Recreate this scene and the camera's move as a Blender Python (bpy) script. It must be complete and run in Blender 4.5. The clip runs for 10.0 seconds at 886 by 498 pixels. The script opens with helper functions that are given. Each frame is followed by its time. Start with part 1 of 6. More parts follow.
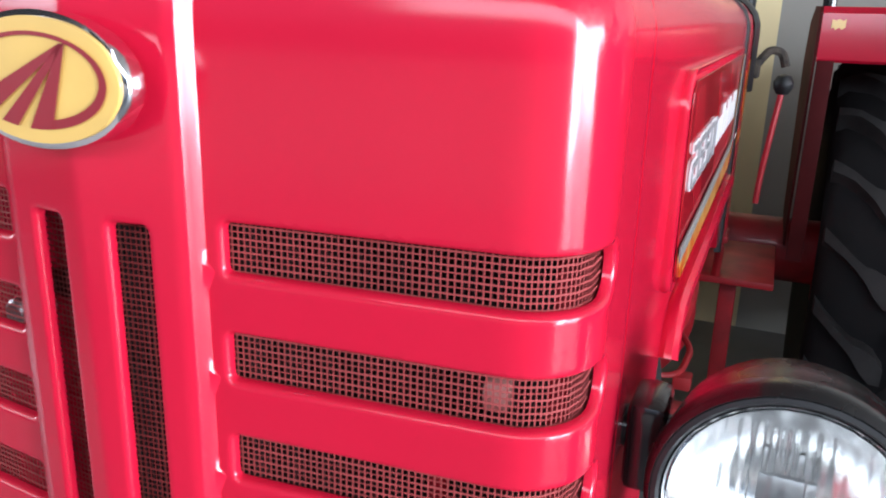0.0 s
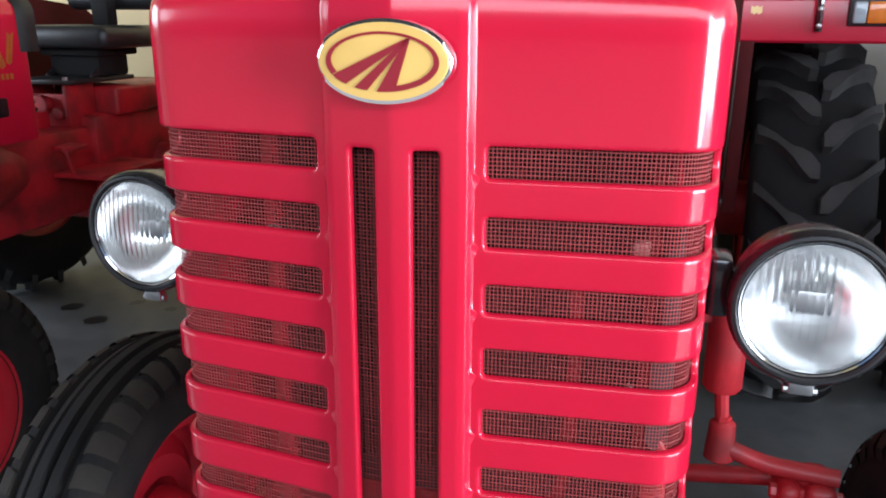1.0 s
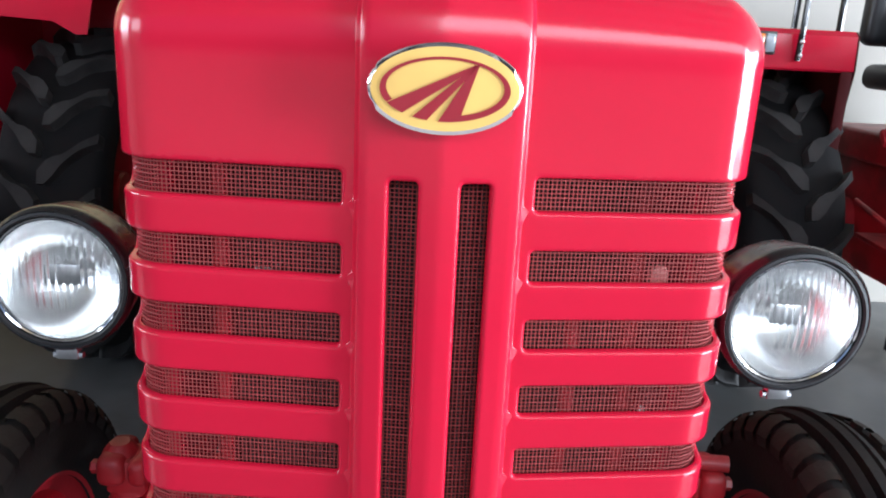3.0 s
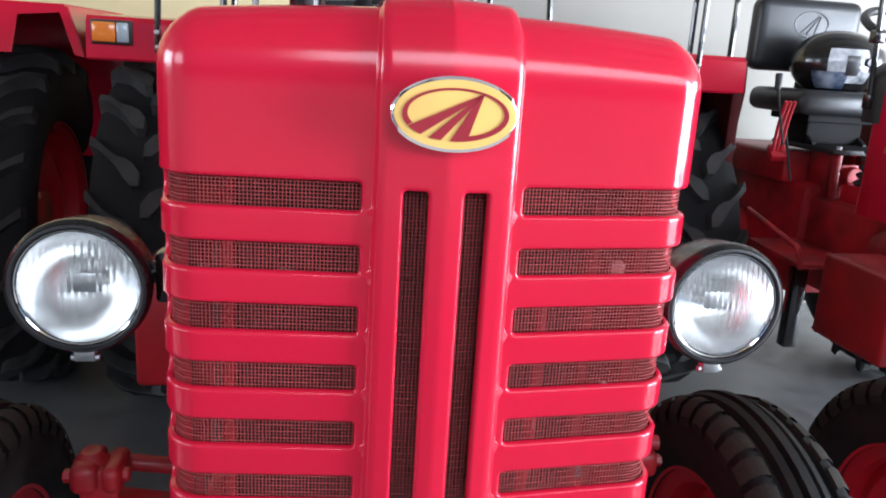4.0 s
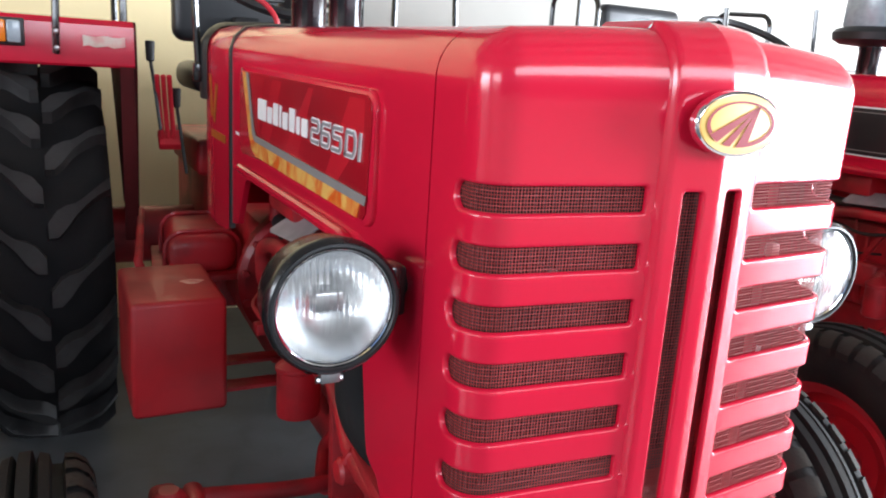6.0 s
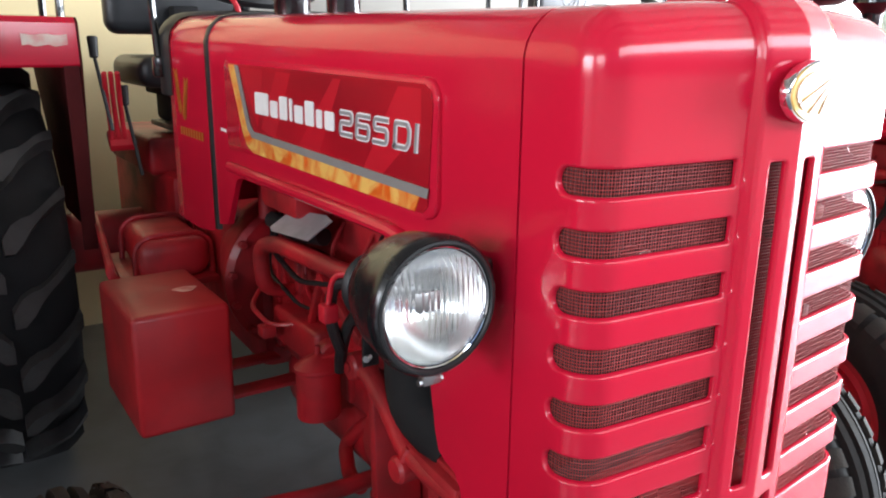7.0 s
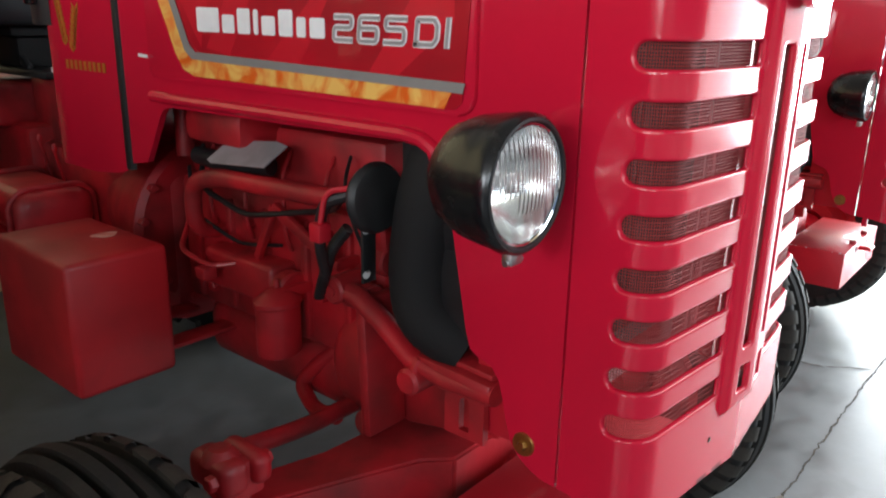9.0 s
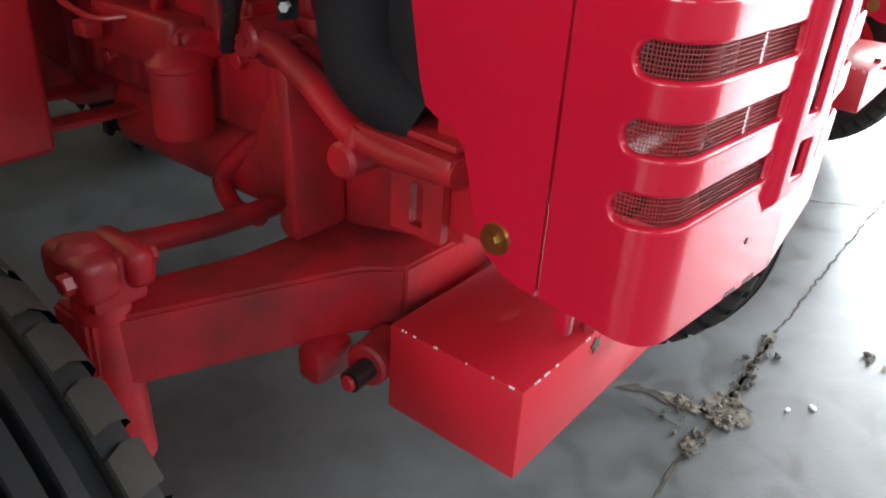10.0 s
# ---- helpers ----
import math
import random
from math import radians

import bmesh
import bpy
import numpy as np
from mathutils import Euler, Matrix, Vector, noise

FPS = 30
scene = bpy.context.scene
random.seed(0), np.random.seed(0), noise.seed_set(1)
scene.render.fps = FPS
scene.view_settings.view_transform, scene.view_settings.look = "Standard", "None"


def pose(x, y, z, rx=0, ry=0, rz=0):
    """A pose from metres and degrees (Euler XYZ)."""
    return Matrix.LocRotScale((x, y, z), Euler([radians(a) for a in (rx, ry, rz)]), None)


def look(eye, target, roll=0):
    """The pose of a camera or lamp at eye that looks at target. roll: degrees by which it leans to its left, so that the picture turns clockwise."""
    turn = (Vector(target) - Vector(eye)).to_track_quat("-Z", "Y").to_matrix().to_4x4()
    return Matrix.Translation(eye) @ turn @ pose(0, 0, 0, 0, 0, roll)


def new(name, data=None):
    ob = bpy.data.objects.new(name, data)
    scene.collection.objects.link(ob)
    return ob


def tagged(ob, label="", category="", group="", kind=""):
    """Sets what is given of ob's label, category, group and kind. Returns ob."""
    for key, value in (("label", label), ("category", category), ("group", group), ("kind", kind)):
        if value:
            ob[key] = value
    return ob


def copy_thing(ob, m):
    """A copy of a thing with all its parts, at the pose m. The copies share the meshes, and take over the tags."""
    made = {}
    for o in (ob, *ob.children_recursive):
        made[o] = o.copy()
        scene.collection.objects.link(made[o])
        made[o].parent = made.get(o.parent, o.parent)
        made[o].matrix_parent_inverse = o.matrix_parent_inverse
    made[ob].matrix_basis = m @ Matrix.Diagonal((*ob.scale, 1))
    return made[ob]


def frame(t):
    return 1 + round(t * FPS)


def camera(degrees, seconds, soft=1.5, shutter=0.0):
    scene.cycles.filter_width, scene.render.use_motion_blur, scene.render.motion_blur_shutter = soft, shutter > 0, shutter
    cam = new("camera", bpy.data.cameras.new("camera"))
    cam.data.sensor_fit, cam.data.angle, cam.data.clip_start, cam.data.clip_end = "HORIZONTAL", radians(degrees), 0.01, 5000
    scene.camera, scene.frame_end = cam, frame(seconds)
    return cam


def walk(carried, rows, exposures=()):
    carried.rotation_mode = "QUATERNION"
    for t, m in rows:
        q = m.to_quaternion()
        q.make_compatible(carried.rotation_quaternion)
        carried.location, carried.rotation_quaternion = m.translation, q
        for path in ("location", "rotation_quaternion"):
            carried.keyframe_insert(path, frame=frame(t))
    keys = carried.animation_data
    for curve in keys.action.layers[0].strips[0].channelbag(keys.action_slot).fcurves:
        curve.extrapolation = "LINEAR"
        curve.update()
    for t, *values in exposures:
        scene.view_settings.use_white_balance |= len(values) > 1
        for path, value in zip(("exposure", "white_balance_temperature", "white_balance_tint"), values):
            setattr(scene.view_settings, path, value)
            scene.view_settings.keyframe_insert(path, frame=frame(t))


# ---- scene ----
cam = camera(60.0, 10.0, soft=1.9, shutter=0.12)
PATH = [
    (0, (0.339, -0.317, 1.344), (-0.409, 1.452, 0.784), 1.7),
    (0.5, (0.302, -0.486, 1.342), (-0.345, 1.315, 0.762), 2.5),
    (1, (0.224, -0.64, 1.346), (-0.304, 1.201, 0.77), 0.3),
    (1.5, (0.174, -0.682, 1.351), (-0.154, 1.203, 0.77), 1.1),
    (2, (0.097, -0.602, 1.345), (-0.073, 1.306, 0.771), 2.1),
    (2.5, (0.042, -0.573, 1.345), (-0.035, 1.345, 0.782), 2.6),
    (3.8, (-0.107, -0.726, 1.372), (0.198, 1.185, 0.868), 3.3),
    (4, (-0.12, -0.727, 1.365), (0.202, 1.184, 0.871), 3.5),
    (4.5, (-0.186, -0.714, 1.347), (0.168, 1.191, 0.853), 3.4),
    (5, (-0.326, -0.637, 1.333), (0.13, 1.246, 0.836), 3.8),
    (5.2, (-0.364, -0.639, 1.326), (0.063, 1.264, 0.884), 4.1),
    (6.3, (-0.722, -0.605, 1.36), (0.294, 1.045, 0.865), 3.1),
    (6.5, (-0.747, -0.59, 1.352), (0.273, 1.054, 0.846), 2.7),
    (7, (-0.799, -0.498, 1.357), (0.294, 1.095, 0.84), 0.7),
    (7.5, (-0.849, -0.422, 1.394), (0.341, 1.095, 0.863), -2.1),
    (8, (-0.951, -0.396, 1.414), (0.357, 1.03, 0.912), -3.7),
    (8.5, (-1.049, -0.366, 1.392), (0.397, 0.916, 0.879), -2.7),
    (9, (-1.044, -0.317, 1.262), (0.427, 0.907, 0.682), 1.1),
    (9.5, (-0.897, -0.245, 1.115), (0.515, 0.914, 0.302), 3.2),
    (10, (-0.83, -0.183, 1.052), (0.576, 0.885, 0.114), 3.7),
]
EXPOSURES = [(0, -0.2, 5800, 11), (1, -0.15, 5800, 11), (2, 0.08, 5800, 11), (2.7, 0.0, 5800, 11), (4.0, 0.0, 5800, 11), (4.5, 0.08, 5800, 11), (5.2, 0.28, 5850, 11), (6.5, 0.35, 6050, 11), (7.5, 0.35, 6150, 10), (8.5, 0.02, 6200, 8), (9.1, -0.02, 6200, 7), (9.5, 0.32, 6200, 7), (10, 0.32, 6200, 7)]
walk(cam, [(t, look(eye, target, roll)) for t, eye, target, roll in PATH], EXPOSURES)

# ---- world and light ----
world = bpy.data.worlds.new("world")
scene.world = world
world.use_nodes = True
wn = world.node_tree
sky = wn.nodes.new("ShaderNodeTexSky")
sky.sky_type = "NISHITA"
sky.sun_disc = False
sky.dust_density, sky.air_density, sky.ozone_density = 6.0, 0.7, 0.5
sky.sun_elevation, sky.sun_rotation = radians(55), radians(20)
wn.links.new(sky.outputs[0], wn.nodes["Background"].inputs[0])
wn.nodes["Background"].inputs[1].default_value = 0.15

sun = new("sun", bpy.data.lights.new("sun", "SUN"))
sun.data.energy, sun.data.angle, sun.data.color = 3.0, radians(0.6), (1.0, 0.95, 0.88)
sun.matrix_world = look((3, 12, 16), (0, 0, 0))


def opening_lamp(x, y, z, wide, high, power, aim, color=(0.93, 0.97, 1.0)):
    """Area lamp at an opening of the building, for sky light and added fill."""
    lamp = new("daylight", bpy.data.lights.new("daylight", "AREA"))
    lamp.data.shape, lamp.data.size, lamp.data.size_y = "RECTANGLE", wide, high
    lamp.data.energy, lamp.data.color = power, color
    lamp.matrix_world = look((x, y, z), aim)
    return lamp


opening_lamp(7.6, -3.0, 1.6, 4.0, 2.9, 1800, (7.6, 0, 1.5))
opening_lamp(2.6, -3.0, 2.65, 7.0, 0.8, 150, (2.2, 0.5, 0.8))
opening_lamp(9.9, -0.6, 1.6, 4.4, 2.9, 1350, (4.0, 0.0, 1.2))
# the last two are fill lamps, added to brighten the left side
opening_lamp(-6.9, 0.0, 2.3, 3.0, 1.5, 235, (0.0, 0.9, 1.5))
opening_lamp(-5.2, -3.0, 2.4, 2.2, 1.2, 70, (-0.6, 1.6, 1.4))


# ---- materials ----
def material(name, base, rough=0.5, metal=0.0, coat=0.0, spots=0.0, spot_scale=6.0, grain=0.0, grain_scale=180.0,
             rough_var=0.0, dark=None, spec=0.5, peel=0.0):
    """Paint, rubber, concrete and the like: a base colour with stains at one scale and grain at another."""
    m = bpy.data.materials.new(name)
    m.use_nodes = True
    n, l = m.node_tree.nodes, m.node_tree.links
    b = n["Principled BSDF"]
    b.inputs["Base Color"].default_value = (*base, 1)
    b.inputs["Roughness"].default_value = rough
    b.inputs["Metallic"].default_value = metal
    b.inputs["Coat Weight"].default_value = coat
    b.inputs["Coat Roughness"].default_value = 0.04
    b.inputs["Specular IOR Level"].default_value = spec
    co = n.new("ShaderNodeTexCoord")
    if spots:
        t = n.new("ShaderNodeTexNoise")
        t.inputs["Scale"].default_value, t.inputs["Detail"].default_value = spot_scale, 6
        l.new(co.outputs["Object"], t.inputs["Vector"])
        r = n.new("ShaderNodeValToRGB")
        r.color_ramp.elements[0].position, r.color_ramp.elements[1].position = 0.38, 0.68
        r.color_ramp.elements[0].color = (*base, 1)
        d = dark or tuple(c * 0.5 for c in base)
        r.color_ramp.elements[1].color = (*(a + (c - a) * spots for a, c in zip(base, d)), 1)
        l.new(t.outputs["Fac"], r.inputs["Fac"])
        l.new(r.outputs["Color"], b.inputs["Base Color"])
        if rough_var:
            q = n.new("ShaderNodeMapRange")
            q.inputs["To Min"].default_value, q.inputs["To Max"].default_value = rough - rough_var, rough + rough_var
            l.new(t.outputs["Fac"], q.inputs["Value"])
            l.new(q.outputs["Result"], b.inputs["Roughness"])
    if grain or peel:
        t = n.new("ShaderNodeTexNoise")
        t.inputs["Scale"].default_value, t.inputs["Detail"].default_value = grain_scale, 3
        l.new(co.outputs["Object"], t.inputs["Vector"])
        p = n.new("ShaderNodeBump")
        p.inputs["Strength"].default_value, p.inputs["Distance"].default_value = grain or peel, 0.002 if grain else 0.0006
        l.new(t.outputs["Fac"], p.inputs["Height"])
        l.new(p.outputs["Normal"], b.inputs["Normal"])
    return m


def floor_material():
    """Trowelled concrete: broad stains, fine speckle and uneven polish."""
    m = bpy.data.materials.new("concrete_floor")
    m.use_nodes = True
    n, l = m.node_tree.nodes, m.node_tree.links
    b, co = n["Principled BSDF"], n.new("ShaderNodeTexCoord")
    big, mid, fine = (n.new("ShaderNodeTexNoise") for _ in range(3))
    for t, s, d in ((big, 1.7, 5), (mid, 9.0, 6), (fine, 120.0, 2)):
        t.inputs["Scale"].default_value, t.inputs["Detail"].default_value = s, d
        l.new(co.outputs["Object"], t.inputs["Vector"])
    mid.inputs["Distortion"].default_value = 0.8
    a, c, mix = n.new("ShaderNodeValToRGB"), n.new("ShaderNodeValToRGB"), n.new("ShaderNodeMix")
    a.color_ramp.elements[0].position, a.color_ramp.elements[1].position = 0.35, 0.65
    a.color_ramp.elements[0].color, a.color_ramp.elements[1].color = (0.106, 0.109, 0.107, 1), (0.150, 0.158, 0.161, 1)
    c.color_ramp.elements[0].position, c.color_ramp.elements[1].position = 0.32, 0.62
    c.color_ramp.elements[0].color, c.color_ramp.elements[1].color = (0.70, 0.69, 0.67, 1), (1, 1, 1, 1)
    mix.data_type, mix.blend_type = "RGBA", "MULTIPLY"
    mix.inputs["Factor"].default_value = 0.8
    l.new(big.outputs["Fac"], a.inputs["Fac"])
    l.new(mid.outputs["Fac"], c.inputs["Fac"])
    l.new(a.outputs["Color"], mix.inputs["A"])
    l.new(c.outputs["Color"], mix.inputs["B"])
    l.new(mix.outputs["Result"], b.inputs["Base Color"])
    q = n.new("ShaderNodeMapRange")
    q.inputs["From Min"].default_value, q.inputs["From Max"].default_value = 0.3, 0.7
    q.inputs["To Min"].default_value, q.inputs["To Max"].default_value = 0.30, 0.5
    l.new(mid.outputs["Fac"], q.inputs["Value"])
    l.new(q.outputs["Result"], b.inputs["Roughness"])
    bump, add = n.new("ShaderNodeBump"), n.new("ShaderNodeMath")
    add.operation = "MULTIPLY_ADD"
    add.inputs[1].default_value = 0.35
    l.new(fine.outputs["Fac"], add.inputs[0])
    l.new(mid.outputs["Fac"], add.inputs[2])
    bump.inputs["Strength"].default_value, bump.inputs["Distance"].default_value = 0.25, 0.0025
    l.new(add.outputs["Value"], bump.inputs["Height"])
    l.new(bump.outputs["Normal"], b.inputs["Normal"])
    return m


RED = (0.57, 0.0085, 0.035)
paint = material("red_gloss_paint", RED, 0.15, spots=0.2, spot_scale=2.5, rough_var=0.06, peel=0.08, grain_scale=22)
cast = material("red_engine_paint", (0.49, 0.012, 0.021), 0.5, coat=0.15, spots=0.8, spot_scale=8, dark=(0.12, 0.014, 0.013), grain=0.3, grain_scale=90, rough_var=0.14)
sheet_red = material("red_sheet_paint", (0.56, 0.011, 0.026), 0.42, coat=0.3, spots=0.35, spot_scale=5, dark=(0.3, 0.012, 0.02), peel=0.1, grain_scale=40, rough_var=0.1)
rubber = material("tyre_rubber", (0.009, 0.009, 0.010), 0.8, spots=0.6, spot_scale=7, dark=(0.018, 0.017, 0.016), grain=0.3, grain_scale=140, rough_var=0.1, spec=0.3)
worn = material("worn_lug_rubber", (0.055, 0.054, 0.053), 0.8, spots=0.8, spot_scale=9, dark=(0.022, 0.022, 0.022), grain=0.3, spec=0.3)
front_rubber = material("dusty_tyre_rubber", (0.010, 0.010, 0.010), 0.8, spots=0.7, spot_scale=9, dark=(0.026, 0.022, 0.017), grain=0.4, grain_scale=120, rough_var=0.1, spec=0.3)
tread_dust = material("dusty_tread_rubber", (0.02, 0.019, 0.017), 0.8, spots=0.8, spot_scale=12, dark=(0.04, 0.034, 0.026), grain=0.4, spec=0.3)
black = material("black_gloss_paint", (0.006, 0.006, 0.007), 0.2, coat=0.5, spots=0.4, spot_scale=14, dark=(0.02, 0.018, 0.014), rough_var=0.08)
plastic = material("black_plastic", (0.012, 0.012, 0.013), 0.45, spots=0.4, spot_scale=25, dark=(0.03, 0.03, 0.03))
vinyl = material("black_vinyl", (0.015, 0.016, 0.018), 0.38, spots=0.4, spot_scale=5, dark=(0.03, 0.03, 0.034), grain=0.15, grain_scale=300)
core = material("radiator_core", (0.012, 0.01, 0.01), 0.6, spots=0.5, spot_scale=40, dark=(0.03, 0.02, 0.02))
wire = material("screen_wire", (0.33, 0.055, 0.053), 0.7, spots=0.5, spot_scale=12, dark=(0.13, 0.028, 0.025), spec=0.2)
chrome = material("chrome", (0.82, 0.82, 0.84), 0.08, metal=1.0)
mirror_bowl = material("silvered_reflector", (0.93, 0.93, 0.92), 0.24, metal=1.0)
galvanised = material("galvanised_sheet", (0.5, 0.48, 0.5), 0.45, metal=0.3, spots=0.5, spot_scale=18)
steel = material("zinc_steel", (0.5, 0.5, 0.5), 0.35, metal=1.0, spots=0.4, spot_scale=60)
brass = material("brass_bolt", (0.45, 0.27, 0.08), 0.4, metal=1.0, spots=0.5, spot_scale=90)
yellow = material("emblem_yellow", (0.8, 0.5, 0.13), 0.35, coat=0.4, spots=0.1, spot_scale=30)
crimson = material("emblem_crimson", (0.3, 0.008, 0.02), 0.3, coat=0.5, spots=0.1, spot_scale=30)
white = material("white_letter", (0.78, 0.78, 0.78), 0.4, spots=0.15, spot_scale=40)
grey = material("grey_stripe", (0.23, 0.22, 0.21), 0.4, spots=0.15, spot_scale=40)
gold = material("gold_print", (0.45, 0.12, 0.012), 0.45, spots=0.3, spot_scale=30)
dark_print = material("black_print", (0.012, 0.012, 0.014), 0.3, coat=0.4, spots=0.2)
amber = material("amber_lens", (0.75, 0.2, 0.01), 0.2, coat=0.6, spots=0.2, spot_scale=60)
clear_lens = material("clear_lens", (0.36, 0.42, 0.46), 0.2, coat=0.6, spots=0.3, spot_scale=60)
paper = material("worn_sticker", (0.72, 0.6, 0.52), 0.6, spots=0.7, spot_scale=30, dark=(0.6, 0.1, 0.1))
decal_red = material("decal_red", (0.5, 0.006, 0.018), 0.28, coat=0.7, spots=0.9, spot_scale=3.2, dark=(0.26, 0.004, 0.012))
bright_decal = material("bright_decal_red", (0.55, 0.010, 0.024), 0.28, coat=0.7, spots=0.2, spot_scale=8)
concrete = floor_material()
rubble = material("broken_concrete", (0.2, 0.17, 0.13), 0.9, spots=0.9, spot_scale=40, dark=(0.05, 0.045, 0.04), grain=0.8, grain_scale=120)
cream = material("cream_wall", (0.72, 0.60, 0.34), 0.8, spots=0.3, spot_scale=1.2, dark=(0.60, 0.48, 0.26), grain=0.2, grain_scale=70)
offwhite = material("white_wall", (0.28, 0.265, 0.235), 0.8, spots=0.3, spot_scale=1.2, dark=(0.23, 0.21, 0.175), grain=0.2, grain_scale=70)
ceiling_paint = material("ceiling_paint", (0.36, 0.34, 0.31), 0.8, spots=0.3, spot_scale=1.0)
ground_mat = material("yard_concrete", (0.45, 0.44, 0.42), 0.8, spots=0.5, spot_scale=0.7)


def flame_material():
    m = material("flame_print", (0.8, 0.42, 0.05), 0.32, coat=0.6)
    n, l = m.node_tree.nodes, m.node_tree.links
    co, t, r = n.new("ShaderNodeTexCoord"), n.new("ShaderNodeTexNoise"), n.new("ShaderNodeValToRGB")
    t.inputs["Scale"].default_value, t.inputs["Detail"].default_value, t.inputs["Distortion"].default_value = 16, 4, 1.8
    e = r.color_ramp.elements
    e[0].position, e[0].color = 0.35, (0.72, 0.12, 0.01, 1)
    e[1].position, e[1].color = 0.62, (0.85, 0.5, 0.12, 1)
    l.new(co.outputs["Object"], t.inputs["Vector"])
    l.new(t.outputs["Fac"], r.inputs["Fac"])
    l.new(r.outputs["Color"], n["Principled BSDF"].inputs["Base Color"])
    return m


flame = flame_material()
silver_print = material("silver_print", (0.42, 0.42, 0.43), 0.35, metal=0.5, spots=0.2, spot_scale=40)
dust = material("dusty_black_paint", (0.006, 0.006, 0.007), 0.26, spots=0.5, spot_scale=26, dark=(0.016, 0.015, 0.013), rough_var=0.08, coat=0.1)
# darker and duller than the fender's outer red
maroon = material("dull_maroon", (0.075, 0.007, 0.008), 0.8, spots=0.6, spot_scale=9, spec=0.2)
dusty_red = material("dusty_box_paint", (0.48, 0.013, 0.020), 0.48, coat=0.15, spots=0.7, spot_scale=5, dark=(0.17, 0.014, 0.014), grain=0.15, grain_scale=120, rough_var=0.12)
pale_mottle = material("pale_mottled_red", (0.72, 0.4, 0.34), 0.5, spots=0.8, spot_scale=40, dark=(0.5, 0.02, 0.03))
chipped = material("chipped_primer", (0.75, 0.68, 0.66), 0.8, spots=0.5, spot_scale=60)
crack_dark = material("crack_dirt", (0.035, 0.03, 0.026), 0.95, spots=0.8, spot_scale=50, dark=(0.1, 0.08, 0.06), grain=0.6)
oil = material("oil_stain", (0.02, 0.02, 0.022), 0.3, spots=0.4, spot_scale=30)
# white print; its dark mottle paints in shell reflections
helmet_white = material("helmet_white_print", (0.62, 0.64, 0.67), 0.2, coat=0.5, spots=1.0, spot_scale=13, dark=(0.02, 0.022, 0.03))
helmet_blue = material("helmet_blue_print", (0.03, 0.05, 0.09), 0.2, coat=0.5, spots=0.8, spot_scale=20, dark=(0.3, 0.33, 0.4))


def glass_material(name, rough=0.02, tint=(0.95, 0.97, 0.97)):
    m = bpy.data.materials.new(name)
    m.use_nodes = True
    b = m.node_tree.nodes["Principled BSDF"]
    b.inputs["Base Color"].default_value = (*tint, 1)
    b.inputs["Roughness"].default_value = rough
    b.inputs["Transmission Weight"].default_value = 1.0
    b.inputs["IOR"].default_value = 1.45
    return m


lens_glass = glass_material("headlamp_glass", 0.06, (0.98, 0.99, 0.98))
pane_glass = glass_material("window_glass", 0.0, (0.6, 0.68, 0.7))


# ---- mesh helpers ----
def part(name, bm, mat, parent, label="", angle=35):
    """Links a bmesh as one mesh object under a thing or a part."""
    me = bpy.data.meshes.new(name)
    bmesh.ops.recalc_face_normals(bm, faces=bm.faces)
    for f in bm.faces:
        f.smooth = True
    bm.to_mesh(me)
    bm.free()
    me.set_sharp_from_angle(angle=radians(angle))
    me.materials.append(mat)
    ob = new(name, me)
    ob.parent = parent
    if label:
        ob["label"] = label
    return ob


def thing(name, label, category, group="", kind="", at=None):
    ob = new(name)
    ob.empty_display_size = 0.1
    if at is not None:
        ob.matrix_world = at
    return tagged(ob, label, category, group, kind)


def box(bm, x0, x1, y0, y1, z0, z1, bev=0.0, seg=2):
    r = bmesh.ops.create_cube(bm, size=1.0, matrix=Matrix.Translation(((x0 + x1) / 2, (y0 + y1) / 2, (z0 + z1) / 2)) @ Matrix.Diagonal((x1 - x0, y1 - y0, z1 - z0, 1)))
    if bev:
        edges = list({e for v in r["verts"] for e in v.link_edges})
        bmesh.ops.bevel(bm, geom=edges, offset=bev, segments=seg, affect="EDGES", profile=0.5)
    return bm


def beam(bm, p0, p1, wide, high, bev=0.0):
    """A bar of rectangular section from p0 to p1."""
    p0, p1 = Vector(p0), Vector(p1)
    d = p1 - p0
    m = Matrix.Translation((p0 + p1) / 2) @ d.to_track_quat("Y", "Z").to_matrix().to_4x4() @ Matrix.Diagonal((wide, d.length, high, 1))
    r = bmesh.ops.create_cube(bm, size=1.0, matrix=m)
    if bev:
        edges = list({e for v in r["verts"] for e in v.link_edges})
        bmesh.ops.bevel(bm, geom=edges, offset=bev, segments=2, affect="EDGES", profile=0.5)
    return bm


def lathe(bm, profile, origin, axis, seg=32):
    """Turns a profile of (radius, height) round an axis."""
    axis = Vector(axis).normalized()
    turn = axis.to_track_quat("Z", "Y").to_matrix()
    rings = []
    for r, h in profile:
        if r < 1e-6:
            rings.append([bm.verts.new(Vector(origin) + axis * h)])
        else:
            rings.append([bm.verts.new(Vector(origin) + turn @ Vector((r * math.cos(a), r * math.sin(a), h))) for a in (2 * math.pi * k / seg for k in range(seg))])
    for a, b in zip(rings, rings[1:]):
        for k in range(seg):
            q = (k + 1) % seg
            if len(a) == 1 and len(b) == 1:
                continue
            if len(a) == 1:
                bm.faces.new((a[0], b[q], b[k]))
            elif len(b) == 1:
                bm.faces.new((a[k], a[q], b[0]))
            else:
                bm.faces.new((a[k], a[q], b[q], b[k]))
    return bm


